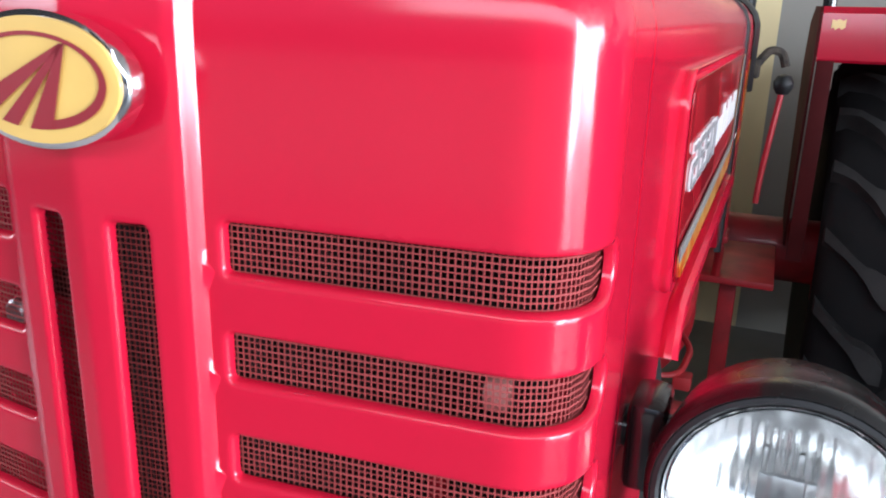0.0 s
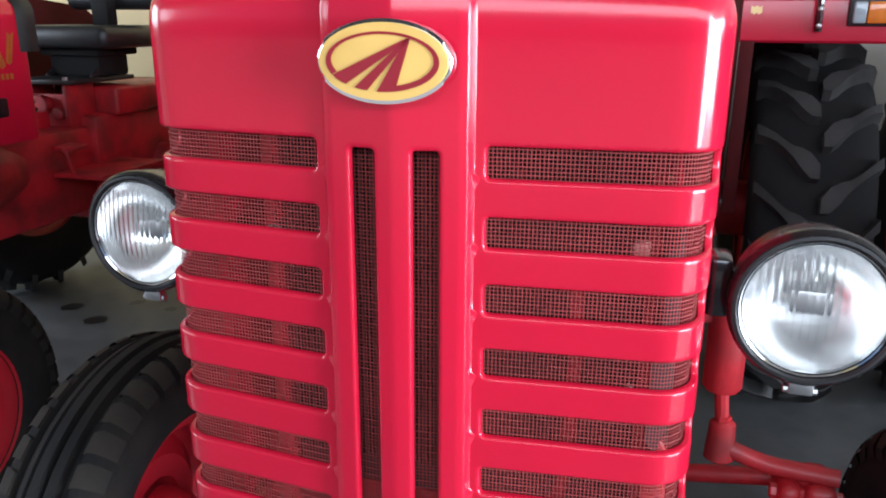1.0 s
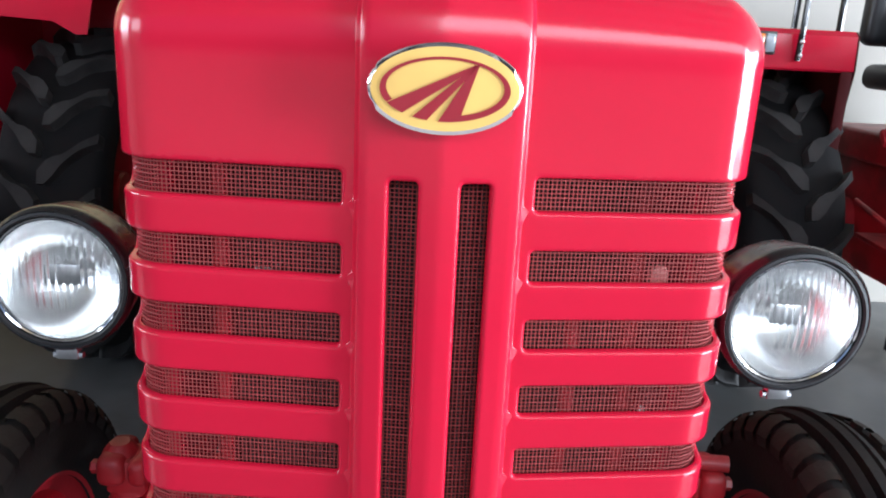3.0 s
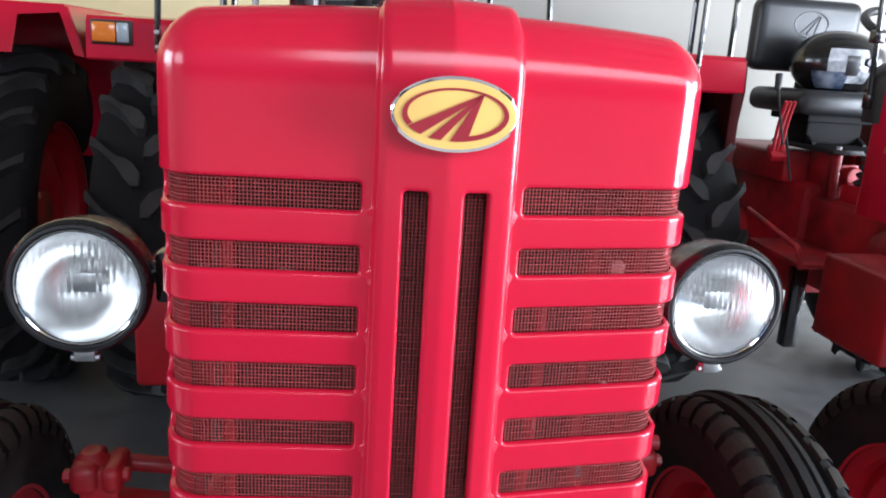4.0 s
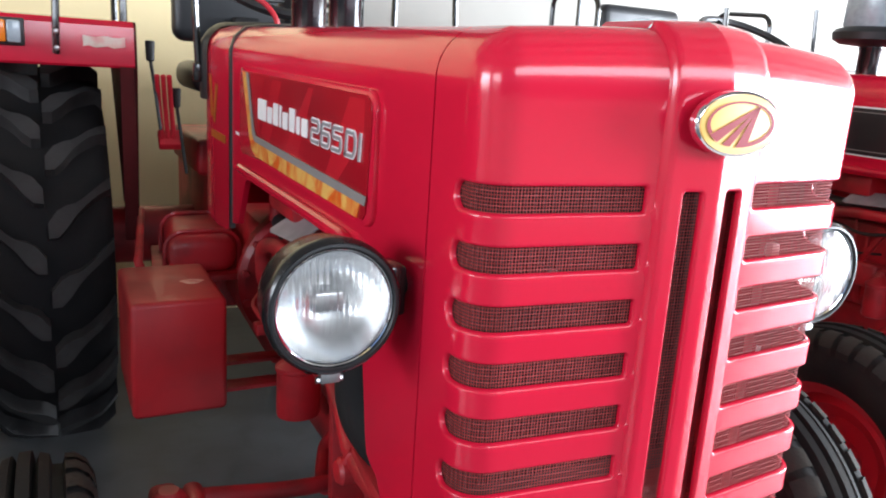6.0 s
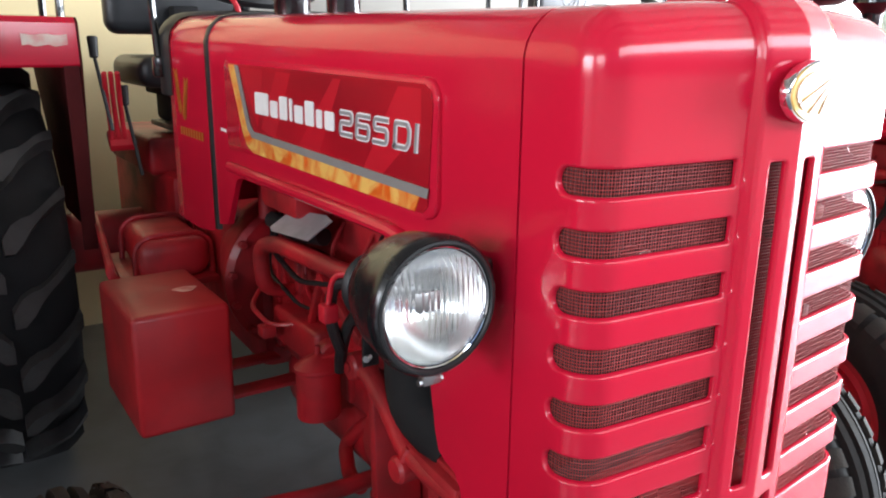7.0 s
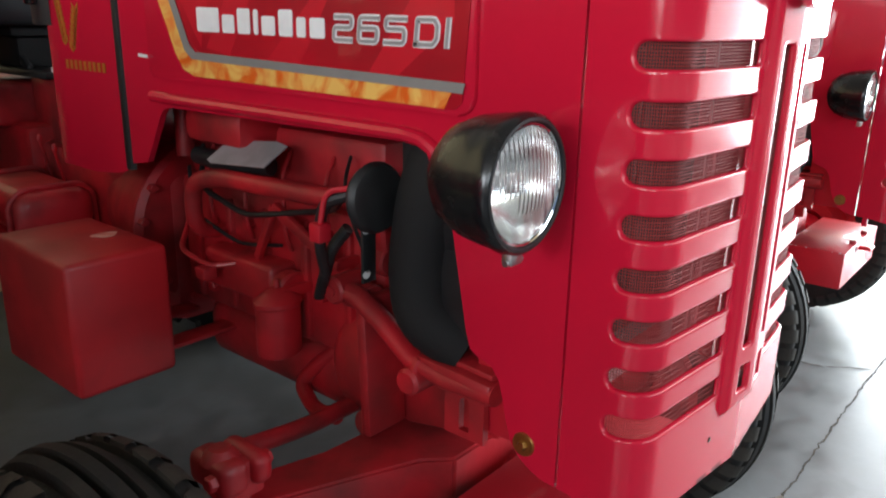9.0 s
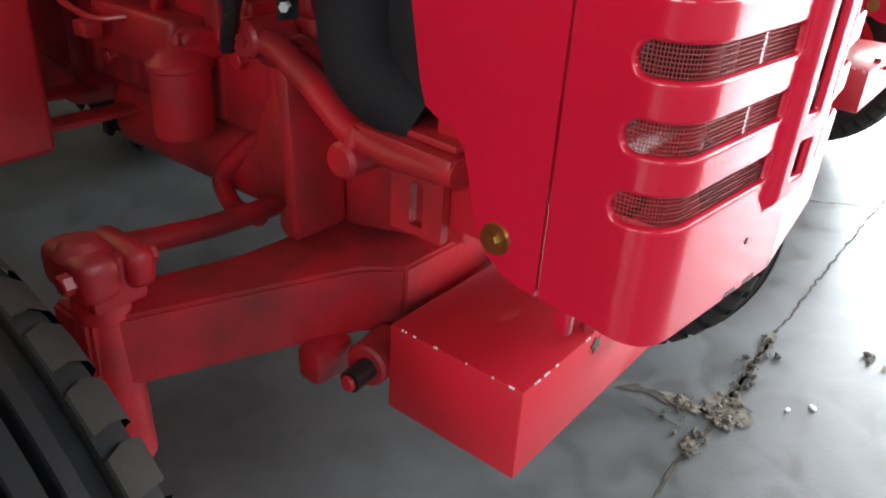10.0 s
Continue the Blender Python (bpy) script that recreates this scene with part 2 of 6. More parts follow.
def cyl(bm, p0, p1, r0, r1=None, seg=20, bev=0.0):
    p0, p1 = Vector(p0), Vector(p1)
    h, r1 = (p1 - p0).length, r0 if r1 is None else r1
    prof = [(0, 0), (r0 - bev, 0), (r0, bev), (r1, h - bev), (r1 - bev, h), (0, h)] if bev else [(0, 0), (r0, 0), (r1, h), (0, h)]
    return lathe(bm, prof, p0, p1 - p0, seg)


def rounded(pts, rad, n=5):
    """A path with its corners rounded."""
    pts = [Vector(p) for p in pts]
    out = [pts[0]]
    for a, b, c in zip(pts, pts[1:], pts[2:]):
        u, v = (a - b), (c - b)
        r = min(rad, u.length * 0.45, v.length * 0.45)
        s, e = b + u.normalized() * r, b + v.normalized() * r
        out += [s.lerp(b, k / n).lerp(b.lerp(e, k / n), k / n) for k in range(n + 1)]
    return out + [pts[-1]]


def tube(bm, pts, r, seg=10, rad=0.0, caps=True):
    pts = rounded(pts, rad) if rad else [Vector(p) for p in pts]
    rings, side = [], None
    for k, p in enumerate(pts):
        d = (pts[min(k + 1, len(pts) - 1)] - pts[max(k - 1, 0)]).normalized()
        side = d.orthogonal() if side is None else side - d * side.dot(d)
        side.normalize()
        up = d.cross(side)
        rings.append([bm.verts.new(p + (side * math.cos(a) + up * math.sin(a)) * r) for a in (2 * math.pi * j / seg for j in range(seg))])
    for a, b in zip(rings, rings[1:]):
        for j in range(seg):
            q = (j + 1) % seg
            bm.faces.new((a[j], a[q], b[q], b[j]))
    if caps:
        bm.faces.new(rings[0][::-1])
        bm.faces.new(rings[-1])
    return bm


def plate(bm, poly, place, thick, bev=0.0):
    """A flat plate from an outline in (u, v); place maps (u, v, depth) to the tractor."""
    top = [bm.verts.new(place(u, v, thick)) for u, v in poly]
    low = [bm.verts.new(place(u, v, 0.0)) for u, v in poly]
    f = bm.faces.new(top)
    bm.faces.new(low[::-1])
    n = len(poly)
    for k in range(n):
        q = (k + 1) % n
        bm.faces.new((top[k], low[k], low[q], top[q]))
    if bev:
        bmesh.ops.bevel(bm, geom=list(f.edges), offset=bev, segments=3, affect="EDGES", profile=0.5)
    return bm


def round_rect(u0, u1, v0, v1, r0, r1=None, inset=0.0, n=5):
    """An outline with corner radius r0 at u0 and r1 at u1, drawn in by inset."""
    r1 = r0 if r1 is None else r1
    out = []
    for cu, cv, r, a0 in ((u0 + r0, v0 + r0, r0, 180), (u1 - r1, v0 + r1, r1, 270), (u1 - r1, v1 - r1, r1, 0), (u0 + r0, v1 - r0, r0, 90)):
        for k in range(n + 1):
            a = radians(a0 + 90 * k / n)
            out.append((cu + max(r - inset, 0.0004) * math.cos(a), cv + max(r - inset, 0.0004) * math.sin(a)))
    return out


def inside(px, py, poly):
    """Which of the points lie inside the outline."""
    poly = np.asarray(poly)
    hit = np.zeros(len(px), bool)
    for (x0, y0), (x1, y1) in zip(poly, np.roll(poly, -1, 0)):
        if y0 != y1:
            hit ^= ((y0 > py) != (y1 > py)) & (px < (x1 - x0) * (py - y0) / (y1 - y0) + x0)
    return hit


def sheet(bm, outer, holes, us, vs, place, lips=((0.0015, 0.0006), (0.0030, 0.0026), (0.0032, 0.0065)), edge=0.012):
    """Pressed sheet metal: an outline with holes in (u, v), laid out by place(u, v, depth), its holes with rolled lips."""
    from mathutils.geometry import delaunay_2d_cdt
    pts, edges = [], []
    for loop in [outer] + [h[0] for h in holes]:
        a = len(pts)
        pts += [Vector(p) for p in loop]
        edges += [(a + k, a + (k + 1) % len(loop)) for k in range(len(loop))]
    for h in holes:
        a = len(pts)
        pts += [Vector(p) for p in h[-1]]
        edges += [(a + k, a + (k + 1) % len(h[-1])) for k in range(len(h[-1]))]
    gu, gv = (a.ravel() for a in np.meshgrid(us, vs))
    keep = inside(gu, gv, outer)
    ring = np.array([p for loop in [outer] + [h[0] for h in holes] + [h[-1] for h in holes] for p in loop])
    for h in holes:
        keep &= ~inside(gu, gv, h[0])
    for k in np.nonzero(keep)[0]:
        if np.min((ring[:, 0] - gu[k]) ** 2 + (ring[:, 1] - gv[k]) ** 2) < 0.0018 ** 2:
            keep[k] = False
    pts += [Vector((u, v)) for u, v in zip(gu[keep], gv[keep])]
    vo, _, fo, *_ = delaunay_2d_cdt(pts, edges, [], 0, 1e-6)
    vo = np.array([tuple(v) for v in vo])
    mid = np.array([vo[list(f)].mean(0) for f in fo])
    good = inside(mid[:, 0], mid[:, 1], outer)
    for h in holes:
        good &= ~inside(mid[:, 0], mid[:, 1], h[0])
    made = [bm.verts.new(place(u, v, 0.0)) for u, v in vo]
    for f, g in zip(fo, good):
        if g:
            bm.faces.new([made[k] for k in f])
    for h in holes:
        last = [bm.verts.new(place(u, v, 0.0)) for u, v in h[0]]
        for ring_uv, depth in zip(h[1:-1], [d for _, d in lips]):
            here = [bm.verts.new(place(u, v, -depth)) for u, v in ring_uv]
            n = len(here)
            for k in range(n):
                q = (k + 1) % n
                bm.faces.new((last[k], last[q], here[q], here[k]))
            last = here
    last = [bm.verts.new(place(u, v, 0.0)) for u, v in outer]
    here = [bm.verts.new(place(u, v, -edge)) for u, v in outer]
    for k in range(len(last)):
        q = (k + 1) % len(last)
        bm.faces.new((last[k], last[q], here[q], here[k]))
    bmesh.ops.remove_doubles(bm, verts=bm.verts, dist=0.0002)
    loose = [v for v in bm.verts if not v.link_faces]
    bmesh.ops.delete(bm, geom=loose, context="VERTS")
    return bm


def lettering(name, body, size, mat, parent, place, thick=0.0015, stretch=1.0, label="", fat=0.0012):
    """Built-in lettering as a mesh, laid out by place(u, v, depth)."""
    cu = bpy.data.curves.new(name, "FONT")
    cu.body, cu.size, cu.extrude, cu.offset, cu.shear = body, size, thick / 2, fat, 0.08
    ob = bpy.data.objects.new(name, cu)
    scene.collection.objects.link(ob)
    bpy.context.view_layer.update()
    me = bpy.data.meshes.new_from_object(ob.evaluated_get(bpy.context.evaluated_depsgraph_get()))
    bpy.data.objects.remove(ob)
    for v in me.vertices:
        v.co = place(v.co.x * stretch, v.co.y, v.co.z + thick / 2)
    me.materials.clear()
    me.materials.append(mat)
    out = new(name, me)
    out.parent = parent
    if label:
        out["label"] = label
    return out


# ---- the tractor: bonnet ----
HALF, SEAM, SHOULDER, ROUND = 0.274, 0.123, 1.343, 0.062
ROUND_IN = 0.046
FLAT_TOP = HALF - ROUND_IN
SLOPE = 0.09
NOSE_Y = -0.0115
LEAN_IN = math.atan(SLOPE)
FLAT = 0.234
S_FLAT = FLAT / math.cos(LEAN_IN)
ARC_R = (HALF - FLAT) / (1 - math.sin(LEAN_IN))
ARC_S = ARC_R * (math.pi / 2 - LEAN_IN)
ARC_C = (FLAT - ARC_R * math.sin(LEAN_IN), NOSE_Y + SLOPE * FLAT + ARC_R * math.cos(LEAN_IN))
S_END = S_FLAT + ARC_S + SEAM - ARC_C[1]
BONNET_RISE = 0.012


def outline(s):
    """The nose in plan: place and outward normal at a length s from its middle."""
    k, a = (-1 if s < 0 else 1), abs(s)
    if a <= S_FLAT:
        p, n = (a * math.cos(LEAN_IN), NOSE_Y + a * math.sin(LEAN_IN)), (math.sin(LEAN_IN), -math.cos(LEAN_IN))
        if a < 0.003:
            n = (n[0] * a / 0.003, n[1])
    elif a <= S_FLAT + ARC_S:
        t = LEAN_IN + (a - S_FLAT) / ARC_R
        n = (math.sin(t), -math.cos(t))
        p = (ARC_C[0] + ARC_R * n[0], ARC_C[1] + ARC_R * n[1])
    else:
        p, n = (HALF, ARC_C[1] + a - S_FLAT - ARC_S), (1.0, 0.0)
    return k * p[0], p[1], k * n[0], n[1]


def band(s, v=1.0):
    """How far the middle band stands proud; it ends above the chin."""
    a = abs(s)
    e = min(max((v - 0.737 + 0.10 * (a - 0.07)) / 0.012, 0.0), 1.0)
    t = min(max((0.0705 - a) / 0.0065, 0.0), 1.0)
    return e * e * (3 - 2 * e) * (0.0085 * t * t * (3 - 2 * t) + 0.0035 * max(0.0, 1 - a / 0.0705))


def crown(x, z):
    t = min(max((z - SHOULDER + 0.01) / ROUND, 0.0), 1.0)
    return -0.012 * t * (x / 0.25) ** 2


def nose_place(s, v, depth):
    x, y, nx, ny = outline(s)
    out = band(s, v) + depth
    if v <= SHOULDER:
        return Vector((x + nx * out, y + ny * out, v))
    a = min((v - SHOULDER) / ROUND, math.pi / 2)
    off = out * math.cos(a) - ROUND_IN * (1 - math.cos(a))
    z = SHOULDER + ROUND * math.sin(a) + out * math.sin(a)
    px, py = x + nx * off, y + ny * off
    return Vector((px, py, z + crown(px, z)))


SLOT_TOP, SLOT_H, SLOT_STEP, SLOTS = 1.2443, 0.0345, 0.0625, 8
SLOT_IN, SLOT_OUT = 0.0772, S_FLAT + ARC_S + 0.016
V_TOP = SHOULDER + ROUND * math.pi / 2


def hole(u0, u1, v0, v1, r0, r1):
    rings = [round_rect(u0, u1, v0, v1, r0, r1, i) for i in (0.0, 0.0015, 0.0030, 0.0032, -0.0024)]
    cuts = [max(1, math.ceil(math.dist(a, b) / 0.008)) for a, b in zip(rings[0], rings[0][1:] + rings[0][:1])]
    return [dense(r, cuts) for r in rings]


def dense(loop, cuts=None, step=0.009):
    """The outline with its long edges cut up."""
    out = []
    for k, (a, b) in enumerate(zip(loop, loop[1:] + loop[:1])):
        n = cuts[k] if cuts else max(1, math.ceil(math.dist(a, b) / step))
        out += [(a[0] + (b[0] - a[0]) * j / n, a[1] + (b[1] - a[1]) * j / n) for j in range(n)]
    return out


def nose(parent):
    holes = []
    for k in range(SLOTS):
        z1 = SLOT_TOP - SLOT_STEP * k
        z0 = z1 - SLOT_H
        holes.append(hole(SLOT_IN, SLOT_OUT, z0, z1, 0.007, 0.0165))
        holes.append(hole(-SLOT_OUT, -SLOT_IN, z0, z1, 0.0165, 0.007))
    for k in (-1, 1):
        c = 0.0285 * k
        holes.append(hole(c - 0.0152, c + 0.0152, 0.834, 1.240, 0.007, 0.007))
        holes.append(hole(c - 0.0152, c + 0.0152, 0.768, 0.812, 0.005, 0.005))
    low = 0.654
    outer = [(-S_END, 0.672), (-S_END + 0.05, 0.668), (-S_FLAT - 0.03, low + 0.004), (-S_FLAT + 0.02, low), (0, low - 0.004), (S_FLAT - 0.02, low), (S_FLAT + 0.03, low + 0.004), (S_END - 0.05, 0.668), (S_END, 0.672), (S_END, V_TOP)]
    cols = [S_END - (2 * S_END) * k / 80 for k in range(1, 80)]
    outer = dense(outer + [(s, V_TOP) for s in cols] + [(-S_END, V_TOP)])
    us = sorted(set([round(c, 5) for c in cols if abs(abs(c) - 0.0685) > 0.007 and abs(c) > 0.006] + [k * a for k in (-1, 1) for a in (0.0, 0.003, 0.064, 0.0655, 0.067, 0.0685, 0.0705, 0.0728)]))
    vs = [0.66, 0.672, 0.684, 0.696, 0.71, 0.721, 0.727, 0.731, 0.735, 0.739, 0.743, 0.747, 0.752] + [SLOT_TOP - SLOT_H - SLOT_STEP * k - d for k in range(-1, 8) for d in (0.0075, 0.0145, 0.0215)] + [SLOT_TOP - d - SLOT_STEP * k for k in range(8) for d in (0.0, 0.0085, 0.0172, 0.026)] + [1.27, 1.285, 1.30, 1.315, 1.326] + [SHOULDER + ROUND * math.pi / 2 * k / 8 for k in range(0, 8)]
    bm = bmesh.new()
    sheet(bm, outer, holes, us, vs, nose_place)
    rows = 6
    edge = [c for c in sorted([-S_END] + cols + [S_END]) if abs(c) < S_FLAT + ARC_S]
    grid = []
    for s in edge:
        a = nose_place(s, V_TOP, 0.0)
        line = [bm.verts.new(a)]
        for k in range(1, rows + 1):
            line.append(bm.verts.new((a.x, a.y + (SEAM - a.y) * k / rows, a.z)))
        grid.append(line)
    for a, b in zip(grid, grid[1:]):
        for k in range(rows):
            bm.faces.new((a[k], b[k], b[k + 1], a[k + 1]))
    bmesh.ops.remove_doubles(bm, verts=bm.verts, dist=0.0003)
    box(bm, -0.270, -0.258, 0.088, 0.104, 0.640, 0.668, 0.003)
    ob = part("nose_cowl", bm, paint, parent, "glossy red pressed steel grille nose with slots", 40)
    for x, z in ((-0.088, 0.712),):
        bm = bmesh.new()
        y = NOSE_Y + SLOPE * abs(x)
        cyl(bm, (x, y + 0.004, z), (x, y - 0.0008, z), 0.0038, seg=12)
        part("rivet_hole", bm, crack_dark, ob)
    return ob


def screen(parent):
    """Woven wire behind the slots."""
    bm = bmesh.new()
    pitch, d = 0.0037, -0.0078
    ss = [-S_END + 0.01 + (2 * S_END - 0.02) * k / 44 for k in range(45)]
    half = 0.00047
    k = 0
    z = 0.735
    while z < 1.262:
        rows = []
        for j, s in enumerate(ss):
            p = nose_place(s, z, d - band(s, z) + 0.0004 * math.sin(z * 900 + s * 60))
            q = nose_place(s, z + 2 * half, d - band(s, z + 2 * half))
            rows.append((bm.verts.new(p), bm.verts.new(q)))
        for a, b in zip(rows, rows[1:]):
            bm.faces.new((a[0], b[0], b[1], a[1]))
        z += pitch
        k += 1
    s = -S_END + 0.01
    while s < S_END - 0.01:
        a = [bm.verts.new(nose_place(s + w, zz, d - 0.0006 - band(s + w, zz))) for w in (0, 2 * half) for zz in (0.735, 1.262)]
        bm.faces.new((a[0], a[2], a[3], a[1]))
        s += pitch
    part("wire_screen", bm, wire, parent, "fine woven red wire screen")["kind"] = "stuff"


def bonnet_place(y, v, depth):
    """v runs over the bonnet from the left sill (negative) to the right one; the value is measured from the top's middle."""
    k, a = (-1 if v < 0 else 1), abs(v)
    top = FLAT_TOP
    if a <= top:
        x, z, nx, nz = a, SHOULDER + ROUND, 0.0, 1.0
    elif a <= top + ROUND * math.pi / 2:
        t = (a - top) / ROUND
        nx, nz = math.sin(t), math.cos(t)
        x, z = top + ROUND_IN * nx, SHOULDER + ROUND * nz
    else:
        x, z, nx, nz = HALF, SHOULDER - (a - top - ROUND * math.pi / 2), 1.0, 0.0
    z += crown(x, z)
    lift = min(max((z - 1.0) / 0.4, 0.0), 1.0)
    z += BONNET_RISE * lift * (y - SEAM)
    return Vector((k * (x + nx * depth), y, z + nz * depth))


TOP_V = FLAT_TOP + ROUND * math.pi / 2


def v_of(z):
    return TOP_V + SHOULDER - z


SILL = [(0.1265, 0.672), (0.145, 0.674), (0.165, 0.681), (0.185, 0.694), (0.198, 0.712), (0.207, 0.738), (0.214, 0.768), (0.222, 0.795), (0.236, 0.812), (0.258, 0.818), (0.272, 0.826), (0.280, 0.85), (0.296, 0.93), (0.318, 1.04), (0.325, 1.062), (0.336, 1.084), (0.358, 1.094), (0.392, 1.096), (0.98, 1.090), (1.005, 1.085), (1.019, 1.072), (1.08, 0.978), (1.137, 0.968)]


def side_place(k, stand=0.0):
    """Places on the bonnet's flank: u is y, v is z."""
    def place(y, z, depth):
        return bonnet_place(y, k * v_of(z), stand + depth)
    return place


def bonnet(parent):
    left = [(y, -v_of(z)) for y, z in SILL]
    right = [(y, v_of(z)) for y, z in SILL]
    outer = dense(left + right[::-1], step=0.02)
    us = [0.135, 0.15] + [0.17 + 0.036 * k for k in range(27)]
    vs = [k * a for k in (-1, 1) for a in [0.02 + 0.032 * j for j in range(7)] + [FLAT_TOP + ROUND * math.pi / 2 * j / 8 for j in range(9)] + [TOP_V + 0.03 * j for j in range(1, 23)]]
    bm = bmesh.new()
    sheet(bm, outer, [], us, vs, bonnet_place)
    body = part("bonnet", bm, paint, parent, "glossy red bonnet with pressed side panels", 40)
    for k in (-1, 1):
        bm = bmesh.new()
        poly = round_rect(0.272, 1.032, 1.140, 1.316, 0.028, 0.02)
        plate(bm, poly, side_place(k, -0.002), 0.009, 0.004)
        part("raised_panel", bm, paint, body)
        bm = bmesh.new()
        path = [bonnet_place(y, k * v_of(z), 0.006) for y, z in ((0.328, 1.070), (0.338, 1.092), (0.360, 1.104), (0.392, 1.108), (0.66, 1.108), (0.96, 1.107), (1.03, 1.107))]
        tube(bm, path, 0.0105, 10)
        part("pressed_ledge", bm, paint, body)
        bm = bmesh.new()
        x = k * (HALF - 0.001)
        lathe(bm, [(0, 0.009), (0.006, 0.009), (0.0075, 0.006), (0.0075, 0.003), (0.013, 0.003), (0.0145, 0), (0, 0)], (x, 0.177, 0.716), (k, 0, 0), 6)
        lathe(bm, [(0, 0.004), (0.016, 0.004), (0.0175, 0.0)], (x, 0.177, 0.716), (k, 0, 0), 24)
        part("bolt", bm, brass, body, "brass-coloured hexagon bolt")
    return body


def emblem(parent):
    def place(u, v, d):
        return Vector((u, -0.0285 - d, 1.312 + v))

    def oval(a, b, n=48):
        return [(a * math.cos(2 * math.pi * k / n), b * math.sin(2 * math.pi * k / n)) for k in range(n)]

    bm = bmesh.new()
    plate(bm, oval(0.0592, 0.0340), place, 0.011, 0.004)
    base = part("emblem", bm, chrome, parent, "oval chrome-rimmed emblem")
    bm = bmesh.new()
    plate(bm, oval(0.0560, 0.0310), lambda u, v, d: place(u, v, d + 0.0105), 0.0022, 0.0008)
    part("yellow_face", bm, yellow, base, "yellow enamel face")
    bm = bmesh.new()
    a0, b0, a1, b1 = 0.0488, 0.0238, 0.0440, 0.0206
    start, end, n = -math.acos(0.0105 / a0), math.radians(207), 56
    rows = []
    for j in range(n + 1):
        t = start + (end - start) * j / n
        rows.append([bm.verts.new(place(a * math.cos(t), b * math.sin(t) + up, 0.0139)) for a, b, up in ((a0, b0, 0.0), (a1, b1, 0.0012))])
    for p, q in zip(rows, rows[1:]):
        bm.faces.new((p[0], q[0], q[1], p[1]))
    for left, right in ((-0.0432, -0.0315), (-0.0240, -0.0130), (-0.0045, 0.0112)):
        low = [(left + (right - left) * j / 4) for j in range(5)]
        f = [bm.verts.new(place(u, -b0 * math.sqrt(1 - (u / a0) ** 2), 0.0141)) for u in low]
        tip = 0.0235 - 0.02 * (0.02 - right) * 0.2
        f += [bm.verts.new(place(u, 0.0185, 0.0141)) for u in (tip + 0.0012, tip - 0.0022)]
        bm.faces.new(f)
    part("crimson_print", bm, crimson, base, "crimson oval ring and tapering stripes")


def headlamp(parent, k):
    x, y, z, small = (0.374, 0.105, 1.085, 0.97) if k > 0 else (-0.378, 0.126, 1.093, 0.95)
    bm = bmesh.new()
    lathe(bm, [(0.070, -0.004), (0.0765, -0.006), (0.080, -0.002), (0.081, 0.008), (0.079, 0.016), (0.0775, 0.03), (0.073, 0.06), (0.062, 0.088), (0.044, 0.107), (0.022, 0.117), (0, 0.12)], (x, y, z), (0, 1, 0), 48)
    lamp = part("headlamp", bm, dust, parent, "black bowl headlamp with a clear fluted lens", 50)
    bm = bmesh.new()
    lathe(bm, [(0.0695, 0.002), (0.0695, 0.006), (0.060, 0.028), (0.045, 0.046), (0.026, 0.058), (0.012, 0.062), (0, 0.062)], (x, y, z), (0, 1, 0), 40)
    part("reflector", bm, mirror_bowl, lamp, "silvered reflector bowl", 60)
    bm = bmesh.new()
    lathe(bm, [(0, 0.022), (0.006, 0.023), (0.0085, 0.028), (0.0085, 0.06)], (x, y, z), (0, 1, 0), 16)
    part("bulb", bm, steel, lamp)
    bm = bmesh.new()
    box(bm, x - 0.017, x + 0.017, y + 0.020, y + 0.024, z - 0.012, z + 0.012, 0.004)
    part("bulb_shield", bm, steel, lamp, "small metal shield before the bulb")
    bm = bmesh.new()
    lathe(bm, [(0.0705, -0.001), (0.0690, -0.0035), (0.0660, -0.0015), (0.0655, 0.004)], (x, y, z), (0, 1, 0), 48)
    part("inner_rim", bm, chrome, lamp, "bright inner rim")
    bm = bmesh.new()
    n, r = 76, 0.0695
    grid = {}
    for i in range(n + 1):
        for j in range(n + 1):
            u, v = -1 + 2 * i / n, -1 + 2 * j / n
            px, pz = u * math.sqrt(max(0, 1 - v * v / 2)), v * math.sqrt(max(0, 1 - u * u / 2))
            dome = -0.010 * (1 - px * px - pz * pz)
            flute = 0.0007 * math.sin(px * 58) if abs(px) < 0.9 and (-0.1 < pz < 0.8 or (abs(px) < 0.35 and -0.4 < pz < 0.1)) else 0.0002 * math.sin(px * 20 + pz * 8)
            grid[i, j] = (bm.verts.new((x + px * r, y - 0.002 + dome, z + pz * r)), bm.verts.new((x + px * r, y + 0.001 + dome + flute, z + pz * r)))
    for i in range(n):
        for j in range(n):
            for s in (0, 1):
                bm.faces.new([grid[q][s] for q in ((i, j), (i + 1, j), (i + 1, j + 1), (i, j + 1))])
    rim = [(i, 0) for i in range(n)] + [(n, j) for j in range(n)] + [(n - i, n) for i in range(n)] + [(0, n - j) for j in range(n)]
    for a, b in zip(rim, rim[1:] + rim[:1]):
        bm.faces.new((grid[a][0], grid[b][0], grid[b][1], grid[a][1]))
    lens = part("lens", bm, lens_glass, lamp, "clear fluted glass lens", 60)
    lens.visible_shadow = False
    bm = bmesh.new()
    lathe(bm, [(0.0705, -0.0045), (0.0725, -0.0068), (0.0755, -0.0062), (0.0735, -0.002)], (x, y, z), (0, 1, 0), 48)
    part("bezel", bm, plastic, lamp)
    bm = bmesh.new()
    box(bm, x - 0.012, x + 0.012, y + 0.006, y + 0.02, z - 0.095, z - 0.08, 0.002)
    cyl(bm, (x - 0.016, y + 0.012, z - 0.091), (x + 0.016, y + 0.012, z - 0.091), 0.0042, seg=8)
